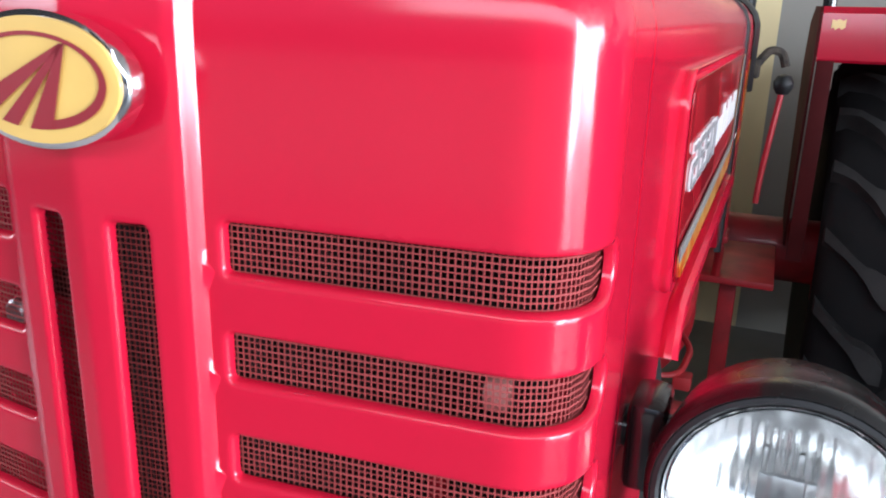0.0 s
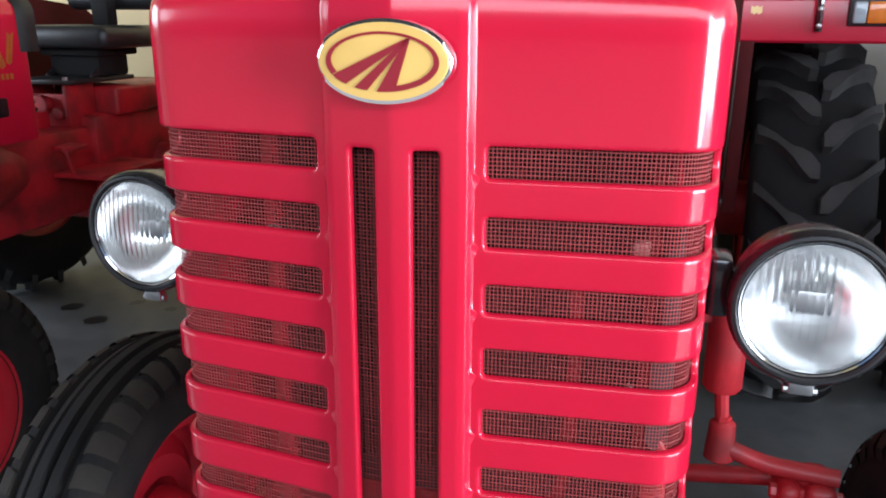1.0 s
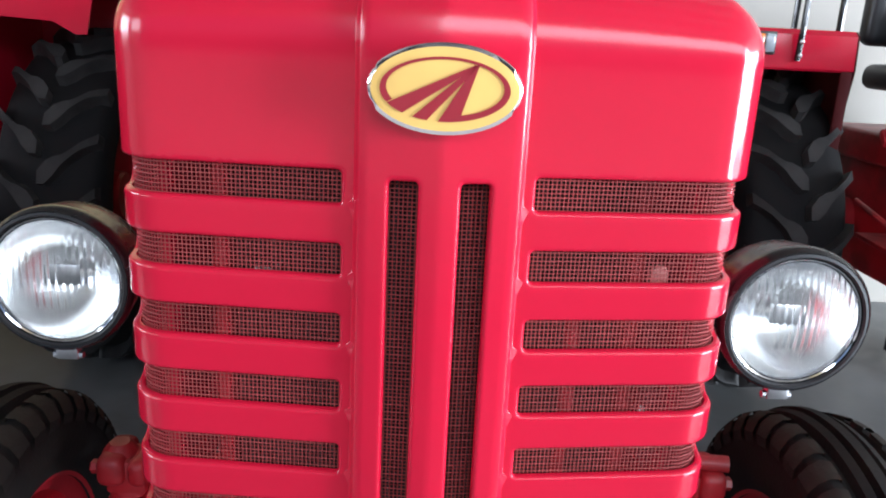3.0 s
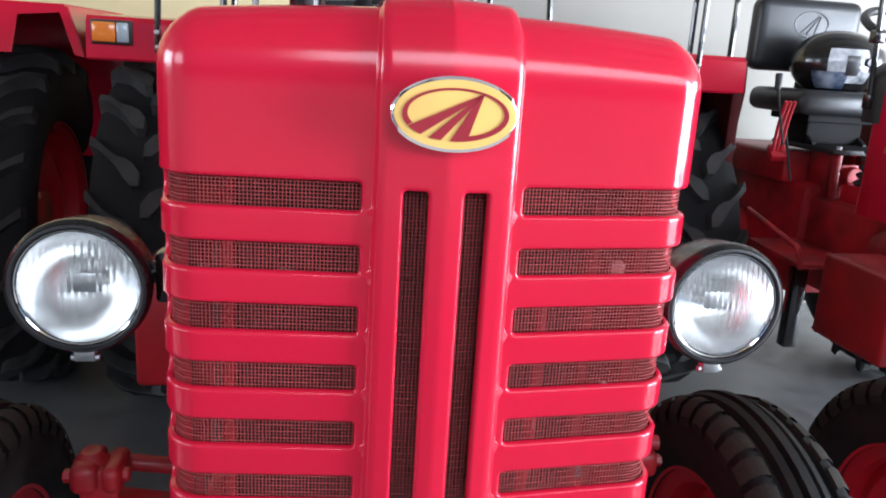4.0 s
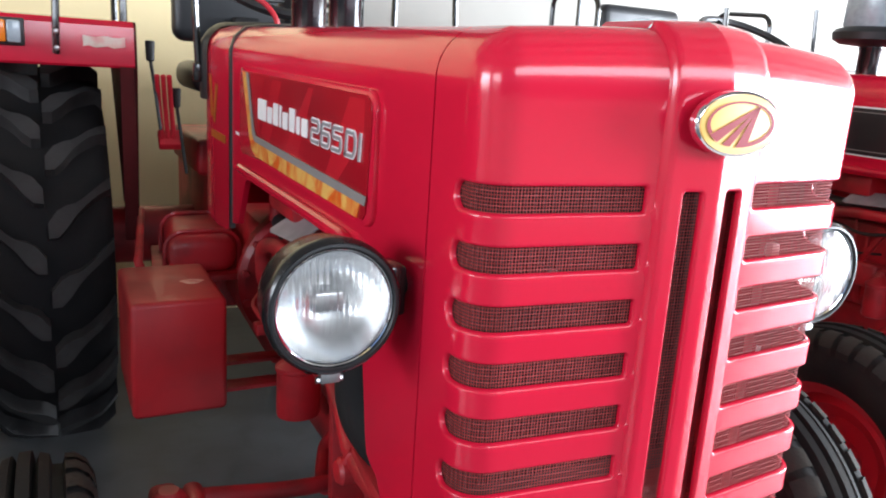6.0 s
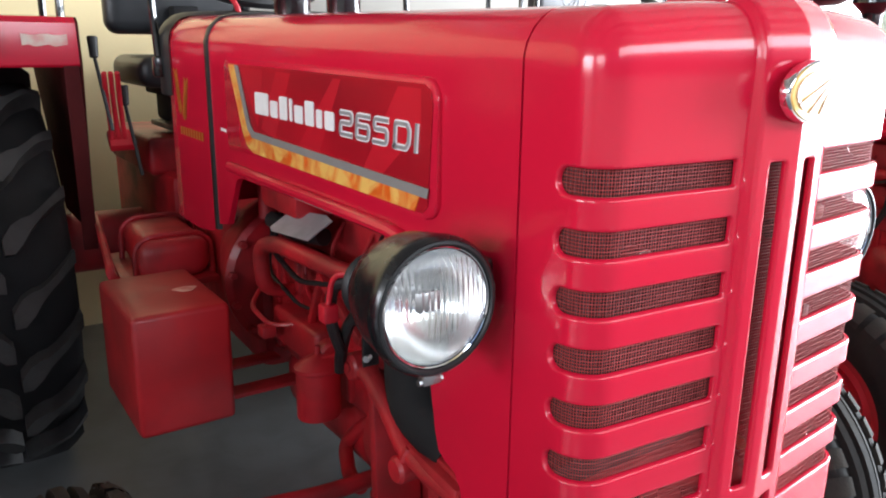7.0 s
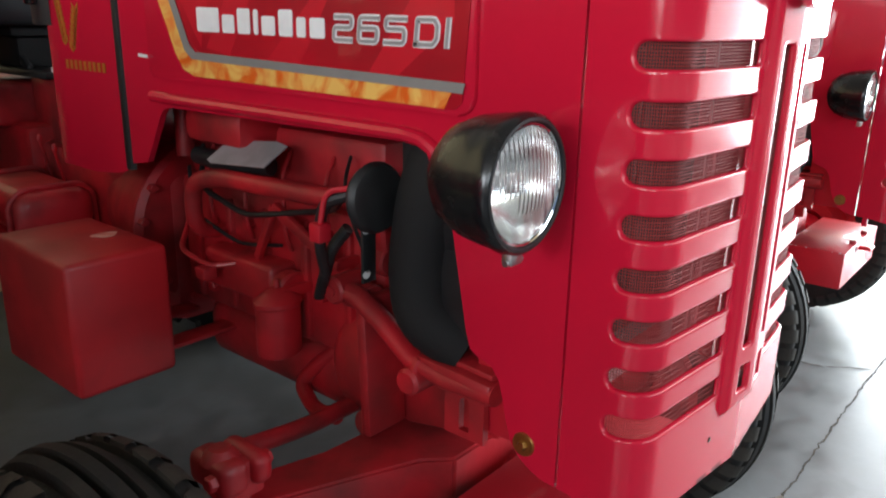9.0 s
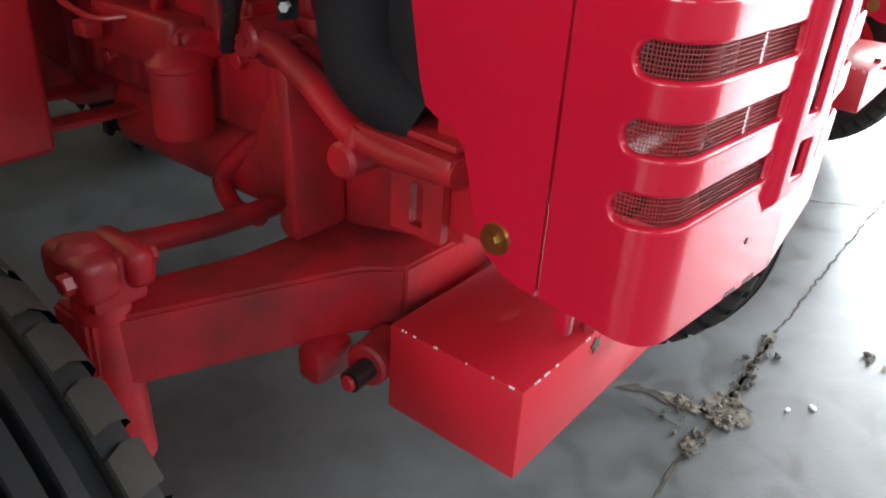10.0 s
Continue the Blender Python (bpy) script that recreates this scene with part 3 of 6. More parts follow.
    part("clamp_screw", bm, steel, lamp, "small plated clamp screw")
    bm = bmesh.new()
    tube(bm, [(x - 0.05 * k, y + 0.055, z + 0.004), (HALF * k + 0.022 * k, y + 0.055, z + 0.004), (HALF * k - 0.02 * k, y + 0.06, z + 0.004)], 0.015, 12)
    box(bm, *sorted((HALF * k + 0.001 * k, HALF * k + 0.026 * k)), y + 0.03, y + 0.08, z - 0.03, z + 0.034, 0.006)
    part("lamp_bracket", bm, black, lamp)
    for ob in [lamp] + list(lamp.children):
        m = Matrix.Translation((x, y, z)) @ Matrix.Scale(small, 4) @ Matrix.Translation((-x, -y, -z))
        ob.data.transform(m)
    return lamp


def cowl(parent):
    """The panel behind the bonnet, with its rubber seam and dashboard rim."""
    def ring(y, grow, low):
        pts = []
        for k in range(41):
            v = -v_of(low) + 2 * v_of(low) * k / 40
            pts.append(bonnet_place(y, v, grow))
        return pts

    bm = bmesh.new()
    rows = [ring(y, g, low) for y, g, low in ((1.159, 0.0, 0.95), (1.20, 0.001, 0.94), (1.29, 0.002, 0.93), (1.38, 0.002, 0.93), (1.444, 0.001, 0.93), (1.456, -0.004, 0.935), (1.46, -0.02, 0.95))]
    vs = [[bm.verts.new(p) for p in r] for r in rows]
    for a, b in zip(vs, vs[1:]):
        for k in range(40):
            bm.faces.new((a[k], a[k + 1], b[k + 1], b[k]))
    bm.faces.new(vs[-1])
    body = part("dash_cowl", bm, paint, parent, "glossy red cowl panel behind the bonnet", 40)
    bm = bmesh.new()
    rows = [ring(y, g, 0.955) for y, g in ((1.136, -0.006), (1.139, 0.004), (1.148, 0.006), (1.157, 0.004), (1.160, -0.006))]
    vs = [[bm.verts.new(p) for p in r] for r in rows]
    for a, b in zip(vs, vs[1:]):
        for k in range(40):
            bm.faces.new((a[k], a[k + 1], b[k + 1], b[k]))
    part("rubber_seam", bm, plastic, body, "black rubber strip along the bonnet's edge")
    bm = bmesh.new()
    rows = [ring(y, g, 1.22) for y, g in ((1.42, 0.003), (1.437, 0.009), (1.463, 0.012), (1.50, 0.008), (1.51, -0.03))]
    vs = [[bm.verts.new(p) for p in r] for r in rows]
    for a, b in zip(vs, vs[1:]):
        for k in range(40):
            bm.faces.new((a[k], a[k + 1], b[k + 1], b[k]))
    bm.faces.new(vs[-1])
    part("dashboard", bm, plastic, body, "dark grey plastic dashboard hood")
    return body


def stacks(parent):
    """Air pre-cleaner and silencer above the bonnet."""
    x, y = -0.15, 0.985
    bm = bmesh.new()
    lathe(bm, [(0.036, -0.012), (0.036, 0.075), (0.039, 0.08), (0.039, 0.092), (0.03, 0.095)], (x, y, 1.405), (0, 0, 1), 28)
    stem = part("precleaner", bm, black, parent, "black air pre-cleaner on a short pipe")
    bm = bmesh.new()
    lathe(bm, [(0.03, 0.088), (0.10, 0.095), (0.122, 0.108), (0.125, 0.13), (0.115, 0.142), (0.09, 0.15)], (x, y, 1.405), (0, 0, 1), 32)
    part("collar", bm, plastic, stem)
    bm = bmesh.new()
    lathe(bm, [(0.09, 0.14), (0.098, 0.155), (0.096, 0.24), (0.08, 0.255), (0.0, 0.26)], (x, y, 1.405), (0, 0, 1), 32)
    part("bowl", bm, clear_lens, stem, "cloudy clear plastic bowl")
    x, y = -0.15, 0.765
    bm = bmesh.new()
    lathe(bm, [(0.030, -0.012), (0.030, 0.055), (0.034, 0.065), (0.056, 0.086), (0.061, 0.092), (0.061, 0.42), (0.054, 0.44), (0.025, 0.45), (0.022, 0.56), (0.019, 0.56), (0.019, 0.45), (0, 0.44)], (x, y, 1.405), (0, 0, 1), 32)
    part("silencer", bm, black, parent, "black vertical exhaust silencer")


# ---- the tractor: wheels ----
def rear_wheel(parent, k):
    xc, yc, zc, R, W = 0.66 * k, 2.29, 0.655, 0.607, 0.17
    bm = bmesh.new()
    prof = [(0.36, -0.115), (0.385, -0.145), (0.45, -0.172), (0.51, -0.177), (0.555, -0.170), (0.585, -0.147), (0.600, -0.093), (R, 0), (0.600, 0.093), (0.585, 0.147), (0.555, 0.170), (0.51, 0.177), (0.45, 0.172), (0.385, 0.145), (0.36, 0.115)]
    lathe(bm, prof, (xc, yc, zc), (1, 0, 0), 72)
    tyre = part("rear_tyre", bm, rubber, parent, "black rear tractor tyre with deep chevron lugs", 50)
    bm = bmesh.new()
    n, high = 7, 0.05
    rows = []
    for i in range(n + 1):
        u = i / n
        x = 0.004 + (W - 0.004) * u
        half = (0.020, 0.035, 0.030, 0.016, 0.012, 0.012, 0.014, 0.017)[i]
        t0 = 0.23 * u ** 1.1
        ring = []
        for dt, dr in ((-half - 0.007, -0.03), (-half, high), (half, high), (half + 0.007, -0.03)):
            r = R - 0.008 - 0.05 * max(0, u - 0.75) * 4 * 0.6 + dr - (0.012 * u * u if dr > 0 else 0)
            t = t0 + dt / R
            ring.append(bm.verts.new((x, -r * math.cos(t), r * math.sin(t))))
        rows.append(ring)
    for a, b in zip(rows, rows[1:]):
        for j in range(3):
            bm.faces.new((a[j], a[j + 1], b[j + 1], b[j]))
    bm.faces.new(rows[0][::-1])
    bm.faces.new(rows[-1])
    bmesh.ops.bevel(bm, geom=[e for e in bm.edges if len(e.link_faces) == 2 and e.calc_face_angle() > 0.7], offset=0.006, segments=2, affect="EDGES")
    lug = part("lug", bm, worn, tyre)
    me = lug.data
    count = 21
    for i in range(count):
        for side in (0, 1):
            ob = lug if i == side == 0 else new("lug", me)
            ob.parent = tyre
            turn = Matrix.Rotation(2 * math.pi * (i + 0.5 * side) / count, 4, "X")
            flip = Matrix.Identity(4) if side == 0 else Matrix.Diagonal((-1, 1, 1, 1))
            ob.matrix_basis = Matrix.Translation((xc, yc, zc)) @ turn @ flip
    bm = bmesh.new()
    lathe(bm, [(0.36, -0.120), (0.375, -0.125), (0.375, -0.112), (0.34, -0.09), (0.33, 0), (0.34, 0.09), (0.375, 0.112), (0.375, 0.125), (0.36, 0.120)], (xc, yc, zc), (1, 0, 0), 48)
    lathe(bm, [(0.34, 0.03 * k), (0.25, 0.05 * k), (0.20, 0.02 * k), (0.14, -0.02 * k), (0.10, -0.02 * k), (0.09, 0.04 * k), (0, 0.05 * k)], (xc, yc, zc), (1, 0, 0), 40)
    part("rear_rim", bm, sheet_red, parent, "red painted steel rear rim")


def front_wheel(parent, k):
    xc, yc, zc, R = 0.70 * k, 0.49, 0.377, 0.375
    bm = bmesh.new()
    prof = [(0.215, -0.07), (0.225, -0.082), (0.27, -0.093), (0.315, -0.092), (0.338, -0.086), (0.352, -0.078), (0.358, -0.066), (0.358, -0.054), (0.348, -0.051), (0.349, -0.036), (0.366, -0.033), (0.371, -0.020), (0.360, -0.015), (0.350, -0.011), (R - 0.012, -0.009), (R, -0.0085), (R, 0.0085), (R - 0.012, 0.009), (0.350, 0.011), (0.360, 0.015), (0.371, 0.020), (0.366, 0.033), (0.349, 0.036), (0.348, 0.051), (0.358, 0.054), (0.358, 0.066), (0.352, 0.078), (0.338, 0.086), (0.315, 0.092), (0.27, 0.093), (0.225, 0.082), (0.215, 0.07)]
    lathe(bm, prof, (xc, yc, zc), (1, 0, 0), 72)
    tyre = part("front_tyre", bm, front_rubber, parent, "black ribbed front tractor tyre", 40)
    bm = bmesh.new()
    rings = []
    for x, r in ((0.053, 0.345), (0.055, 0.3655), (0.070, 0.363), (0.086, 0.350), (0.096, 0.328), (0.094, 0.31)):
        rings.append([bm.verts.new((x, -r * math.cos(t), r * math.sin(t))) for t in (-0.052 + 0.010 * (x > 0.06), -0.047 + 0.014 * (x > 0.06), 0.047 + 0.014 * (x > 0.06), 0.052 + 0.018 * (x > 0.06))])
    for a, b in zip(rings, rings[1:]):
        for j in range(3):
            bm.faces.new((a[j], a[j + 1], b[j + 1], b[j]))
    block = part("tread_block", bm, tread_dust, tyre, angle=30)
    me, count = block.data, 40
    for i in range(count):
        for side in (0, 1):
            ob = block if i == side == 0 else new("tread_block", me)
            ob.parent = tyre
            flip = Matrix.Identity(4) if side == 0 else Matrix.Diagonal((-1, 1, 1, 1))
            ob.matrix_basis = Matrix.Translation((xc, yc, zc)) @ Matrix.Rotation(2 * math.pi * (i + 0.5 * side) / count, 4, "X") @ flip
    bm = bmesh.new()
    lathe(bm, [(0.215, -0.075), (0.225, -0.08), (0.224, -0.066), (0.19, -0.05), (0.185, 0), (0.19, 0.05), (0.224, 0.066), (0.225, 0.08), (0.215, 0.075)], (xc, yc, zc), (1, 0, 0), 48)
    lathe(bm, [(0.19, 0.02 * k), (0.16, 0.03 * k), (0.12, 0.0), (0.075, 0.0), (0.065, 0.04 * k), (0.04, 0.05 * k), (0, 0.05 * k)], (xc, yc, zc), (1, 0, 0), 40)
    lathe(bm, [(0.06, 0), (0.055, -0.05 * k), (0.035, -0.09 * k), (0, -0.09 * k)], (xc, yc, zc), (1, 0, 0), 24)
    part("front_rim", bm, sheet_red, parent, "red painted steel front rim")


# ---- the tractor: front axle, engine and rear ----
def front_end(parent):
    bm = bmesh.new()
    for k in (-1, 1):
        rows = []
        for x, y0, y1, z0, z1 in ((0.0, 0.37, 0.56, 0.465, 0.565), (0.175, 0.372, 0.555, 0.465, 0.565), (0.215, 0.412, 0.548, 0.466, 0.565), (0.30, 0.448, 0.552, 0.468, 0.565), (0.52, 0.525, 0.60, 0.478, 0.572)):
            rows.append([bm.verts.new((k * x, y, z)) for y, z in ((y0, z0), (y1, z0), (y1, z1), (y0, z1))])
        for a, b in zip(rows, rows[1:]):
            for j in range(4):
                q = (j + 1) % 4
                bm.faces.new((a[j], a[q], b[q], b[j]))
        bm.faces.new(rows[-1])
    bmesh.ops.remove_doubles(bm, verts=bm.verts, dist=0.001)
    bmesh.ops.recalc_face_normals(bm, faces=bm.faces)
    bmesh.ops.bevel(bm, geom=[e for e in bm.edges if len(e.link_faces) == 2 and e.calc_face_angle() > 0.3], offset=0.005, segments=2, affect="EDGES")
    axle = part("front_axle", bm, cast, parent, "red painted front axle beam")
    for k in (-1, 1):
        bm = bmesh.new()
        cyl(bm, (k * 0.49, 0.545, 0.36), (k * 0.49, 0.545, 0.605), 0.036, 0.030, 24, 0.004)
        cyl(bm, (k * 0.49, 0.545, 0.40), (k * 0.62, 0.50, 0.375), 0.032, 0.03, 16)
        knuckle = part("steering_knuckle", bm, cast, axle, "red cast steering knuckle")
        bm = bmesh.new()
        box(bm, *sorted((k * 0.442, k * 0.476)), 0.495, 0.588, 0.604, 0.652, 0.014, 3)
        box(bm, *sorted((k * 0.481, k * 0.528)), 0.498, 0.592, 0.602, 0.656, 0.015, 3)
        box(bm, *sorted((k * 0.450, k * 0.515)), 0.51, 0.578, 0.585, 0.645, 0.006)
        cyl(bm, (k * 0.50, 0.545, 0.638), (k * 0.50, 0.545, 0.664), 0.030, 0.024, 20, 0.008)
        cyl(bm, (k * 0.432, 0.522, 0.63), (k * 0.540, 0.522, 0.63), 0.012, seg=6, bev=0.002)
        part("clamp", bm, cast, knuckle, "red cast clamp with a through bolt")
        bm = bmesh.new()
        tube(bm, [(k * 0.46, 0.60, 0.61), (k * 0.28, 0.62, 0.575), (0, 0.64, 0.56)], 0.016, 12, 0.05)
        part("track_rod", bm, cast, axle)
    bm = bmesh.new()
    tube(bm, [(-0.13, 0.69, 0.655), (-0.15, 0.745, 0.605), (-0.16, 0.78, 0.56), (-0.19, 0.705, 0.54), (-0.21, 0.62, 0.565)], 0.015, 12, 0.03)
    part("bent_pipe", bm, cast, axle)
    bm = bmesh.new()
    cyl(bm, (0, 0.30, 0.45), (0, 0.58, 0.45), 0.055, seg=24, bev=0.006)
    box(bm, -0.10, 0.10, 0.56, 0.60, 0.40, 0.60, 0.01)
    part("axle_pivot", bm, cast, axle)
    bm = bmesh.new()
    cyl(bm, (-0.296, 0.352, 0.462), (-0.255, 0.357, 0.462), 0.015, seg=14)
    part("grease_pin", bm, plastic, axle)
    bm = bmesh.new()
    cyl(bm, (-0.303, 0.352, 0.462), (-0.296, 0.352, 0.462), 0.011, seg=12, bev=0.002)
    part("pin_end", bm, cast, axle)
    bm = bmesh.new()
    cyl(bm, (-0.262, 0.36, 0.462), (-0.20, 0.37, 0.462), 0.030, seg=18, bev=0.004)
    box(bm, -0.30, -0.235, 0.405, 0.445, 0.425, 0.475, 0.008)
    part("pivot_boss", bm, cast, axle)

    # ballast box ahead of the axle, its paint chipped along the edges
    bm = bmesh.new()
    box(bm, -0.248, 0.248, 0.138, 0.332, 0.408, 0.533, 0.003)
    box(bm, -0.03, 0.03, 0.10, 0.14, 0.50, 0.512, 0.003)
    bumper = part("ballast_box", bm, sheet_red, parent, "red sheet steel ballast box with chipped edges")
    for x in (-0.085, 0.085):
        bm = bmesh.new()
        cyl(bm, (x, 0.15, 0.528), (x, 0.15, 0.545), 0.012, seg=6, bev=0.001)
        part("bolt_head", bm, cast, bumper)
        bm = bmesh.new()
        star = [((0.013 if j % 2 else 0.007) * math.cos(j * math.pi / 5), (0.013 if j % 2 else 0.007) * math.sin(j * math.pi / 5)) for j in range(10)]
        plate(bm, star, lambda u, v, d: Vector((x + u, 0.1375 - d, 0.515 + v)), 0.0012)
        part("torn_hole", bm, crack_dark, bumper, "small dark torn hole")
    rng = random.Random(4)
    for j in range(34):
        bm = bmesh.new()
        s = 0.0012 + 0.003 * rng.random() ** 2
        if j < 24:
            c = Vector((rng.uniform(-0.246, 0.246), 0.1385, 0.5325))
            ax = Vector((1, 0, 0))
        else:
            c = Vector((-0.2475, rng.uniform(0.14, 0.325), 0.5325))
            ax = Vector((0, 1, 0))
            s *= 0.5
        beam(bm, c - ax * s * rng.uniform(0.5, 1.8), c + ax * s * rng.uniform(0.5, 1.8), 0.0017, 0.0017 + 0.001 * rng.random())
        part("paint_chip", bm, chipped, bumper)


def bolsters(parent):
    """Castings that carry the axle."""
    for k in (-1, 1):
        bm = bmesh.new()
        plate(bm, [(0.33, 0.55), (0.56, 0.50), (0.68, 0.54), (0.68, 0.80), (0.66, 0.835), (0.60, 0.83), (0.45, 0.74), (0.33, 0.73)], lambda u, v, d: Vector((k * (0.11 + d), u, v)), 0.035, 0.006)
        bolster = part("bolster", bm, cast, parent, "red cast bolster bracket")
        bm = bmesh.new()
        beam(bm, (k * 0.195, 0.59, 0.815), (k * 0.195, 0.575, 0.51), 0.09, 0.026, 0.006)
        cyl(bm, (k * 0.15, 0.60, 0.52), (k * 0.225, 0.60, 0.52), 0.030, seg=18, bev=0.005)
        part("rib", bm, cast, bolster)
        bm = bmesh.new()
        tube(bm, [(k * 0.225, 0.655, 0.822), (k * 0.228, 0.60, 0.812), (k * 0.232, 0.53, 0.778), (k * 0.240, 0.45, 0.733), (k * 0.244, 0.36, 0.722), (k * 0.246, 0.25, 0.728)], 0.020, 12)
        part("curved_brace", bm, cast, bolster)
        bm = bmesh.new()
        beam(bm, (k * 0.228, 0.43, 0.732), (k * 0.240, 0.25, 0.732), 0.05, 0.042, 0.010)
        part("arm", bm, cast, bolster)
        bm = bmesh.new()
        beam(bm, (k * 0.19, 0.47, 0.755), (k * 0.215, 0.25, 0.762), 0.08, 0.012, 0.004)
        part("top_flange", bm, cast, bolster)
        bm = bmesh.new()
        cyl(bm, (k * 0.20, 0.432, 0.700), (k * 0.272, 0.432, 0.700), 0.027, seg=24, bev=0.006)
        beam(bm, (k * 0.255, 0.432, 0.705), (k * 0.24, 0.425, 0.745), 0.036, 0.03, 0.008)
        part("lug_boss", bm, cast, bolster)
        bm = bmesh.new()
        cyl(bm, (k * 0.18, 0.655, 0.82), (k * 0.250, 0.655, 0.82), 0.030, seg=20, bev=0.005)
        cyl(bm, (k * 0.20, 0.655, 0.82), (k * 0.253, 0.655, 0.82), 0.012, seg=6)
        part("eye_boss", bm, cast, bolster)
        bm = bmesh.new()
        hole_in = [(0.318 + 0.011 * math.cos(a), 0.688 + 0.011 * math.sin(a)) for a in (math.pi * j / 8 for j in range(9))] + [(0.307, 0.632), (0.329, 0.632)]
        rim_out = [(0.362, 0.70), (0.355, 0.738), (0.318, 0.745), (0.281, 0.738), (0.275, 0.70), (0.275, 0.69), (0.275, 0.685), (0.275, 0.68), (0.275, 0.66), (0.275, 0.618), (0.362, 0.618)]
        lay = [[[bm.verts.new((k * (0.236 + d), y, z)) for y, z in loop] for d in (0, 0.012)] for loop in (rim_out, hole_in)]
        n = len(rim_out)
        for j in range(n):
            q = (j + 1) % n
            for d in (0, 1):
                bm.faces.new((lay[0][d][j], lay[0][d][q], lay[1][d][q], lay[1][d][j]))
            for s in (0, 1):
                bm.faces.new((lay[s][0][j], lay[s][0][q], lay[s][1][q], lay[s][1][j]))
        part("slotted_plate", bm, cast, bolster, "red bracket plate with an open slot")


def engine(parent):
    before = {ob.name for ob in parent.children_recursive}
    engine_parts(parent)
    horn(parent)
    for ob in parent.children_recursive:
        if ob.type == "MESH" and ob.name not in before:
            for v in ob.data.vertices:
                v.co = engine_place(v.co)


def engine_parts(parent):
    bolsters(parent)
    bm = bmesh.new()
    box(bm, -0.155, 0.155, 0.62, 1.36, 0.60, 0.93, 0.02)
    block = part("engine_block", bm, cast, parent, "red painted engine block, dusty")
    for name, b, bev in (("cylinder_head", (-0.135, 0.135, 0.64, 1.34, 0.93, 1.06), 0.015), ("rocker_cover", (-0.10, 0.10, 0.66, 1.30, 1.06, 1.15), 0.02)):
        bm = bmesh.new()
        box(bm, *b, bev)
        part(name, bm, cast, block)
    for y in (0.72, 0.86, 1.0, 1.14, 1.28):
        for k in (-1, 1):
            bm = bmesh.new()
            box(bm, *sorted((k * 0.14, k * 0.165)), y - 0.012, y + 0.012, 0.62, 0.90, 0.006)
            part("block_rib", bm, cast, block)
    for y, z in ((0.80, 0.74), (0.95, 0.70), (1.06, 0.86), (1.18, 0.78), (0.78, 0.88), (1.22, 0.66)):
        bm = bmesh.new()
        cyl(bm, (-0.15, y, z), (-0.172, y, z), 0.014, seg=6, bev=0.002)
        part("bolt_head", bm, cast, block)
    bm = bmesh.new()
    lathe(bm, [(0, 0), (0.16, 0), (0.175, 0.02), (0.175, 0.12), (0.15, 0.16), (0.10, 0.17), (0, 0.17)], (-0.02, 0.60, 0.60), (0, 1, 0), 32)
    box(bm, -0.15, 0.15, 0.70, 1.30, 0.44, 0.61, 0.05, 3)
    part("oil_sump", bm, cast, block)
    for k in (-1, 1):
        bm = bmesh.new()
        tube(bm, [(k * 0.10, 1.17, 0.82), (k * 0.235, 1.15, 0.84), (k * 0.245, 1.13, 0.95), (k * 0.235, 1.05, 0.968), (k * 0.225, 0.78, 0.972), (k * 0.20, 0.56, 0.975)], 0.0175, 12, 0.05)
        part("intake_pipe", bm, cast, block)
        bm = bmesh.new()
        beam(bm, (k * 0.19, 0.985, 0.80), (k * 0.20, 0.90, 0.925), 0.014, 0.02, 0.003)
        beam(bm, (k * 0.20, 0.90, 0.925), (k * 0.205, 0.70, 0.85), 0.014, 0.022, 0.003)
        beam(bm, (k * 0.15, 0.70, 0.85), (k * 0.21, 0.70, 0.85), 0.02, 0.02, 0.003)
        part("brace", bm, cast, block)
        bm = bmesh.new()
        tube(bm, [(k * 0.16, 1.30, 0.86), (k * 0.26, 1.17, 0.80), (k * 0.25, 1.07, 0.775), (k * 0.16, 0.99, 0.79)], 0.006, 8, 0.03)
        box(bm, *sorted((k * 0.24, k * 0.27)), 1.06, 1.10, 0.745, 0.775, 0.004)
        part("fuel_line", bm, cast, block)
    bm = bmesh.new()
    lathe(bm, [(0, -0.135), (0.030, -0.135), (0.042, -0.128), (0.044, -0.12), (0.044, -0.01), (0.047, -0.006), (0.047, 0.004), (0.042, 0.008), (0.030, 0.020), (0.012, 0.030), (0.006, 0.032), (0.005, 0.052), (0, 0.053)], (-0.225, 0.865, 0.735), (0, 0, 1), 28)
    box(bm, -0.225, -0.15, 0.845, 0.885, 0.738, 0.765, 0.004)
    part("fuel_filter", bm, cast, block, "red fuel filter bowl")
    bm = bmesh.new()
    lathe(bm, [(0, -0.16), (0.024, -0.16), (0.03, -0.15), (0.03, 0.0), (0.024, 0.01), (0.01, 0.02), (0, 0.02)], (0.345, 0.60, 0.93), (0, 0, 1), 24)
    box(bm, 0.16, 0.345, 0.585, 0.615, 0.90, 0.93, 0.006)
    cyl(bm, (0.33, 0.60, 0.95), (0.36, 0.58, 0.99), 0.018, seg=14, bev=0.004)
    tube(bm, [(0.345, 0.60, 0.78), (0.352, 0.60, 0.70)], 0.011, 10)
    part("steering_strut", bm, cast, block, "red steering strut cylinder")
    bm = bmesh.new()
    cyl(bm, (0.353, 0.60, 0.615), (0.353, 0.60, 0.705), 0.024, 0.02, 16, 0.006)
    cyl(bm, (0.353, 0.60, 0.70), (0.353, 0.60, 0.715), 0.013, seg=6)
    tube(bm, [(0.353, 0.60, 0.65), (0.42, 0.60, 0.62), (0.53, 0.585, 0.62)], 0.018, 12, 0.04)
    part("steering_arm", bm, cast, block)
    bm = bmesh.new()
    cyl(bm, (-0.12, 0.56, 0.93), (-0.12, 0.60, 0.93), 0.09, seg=28, bev=0.006)
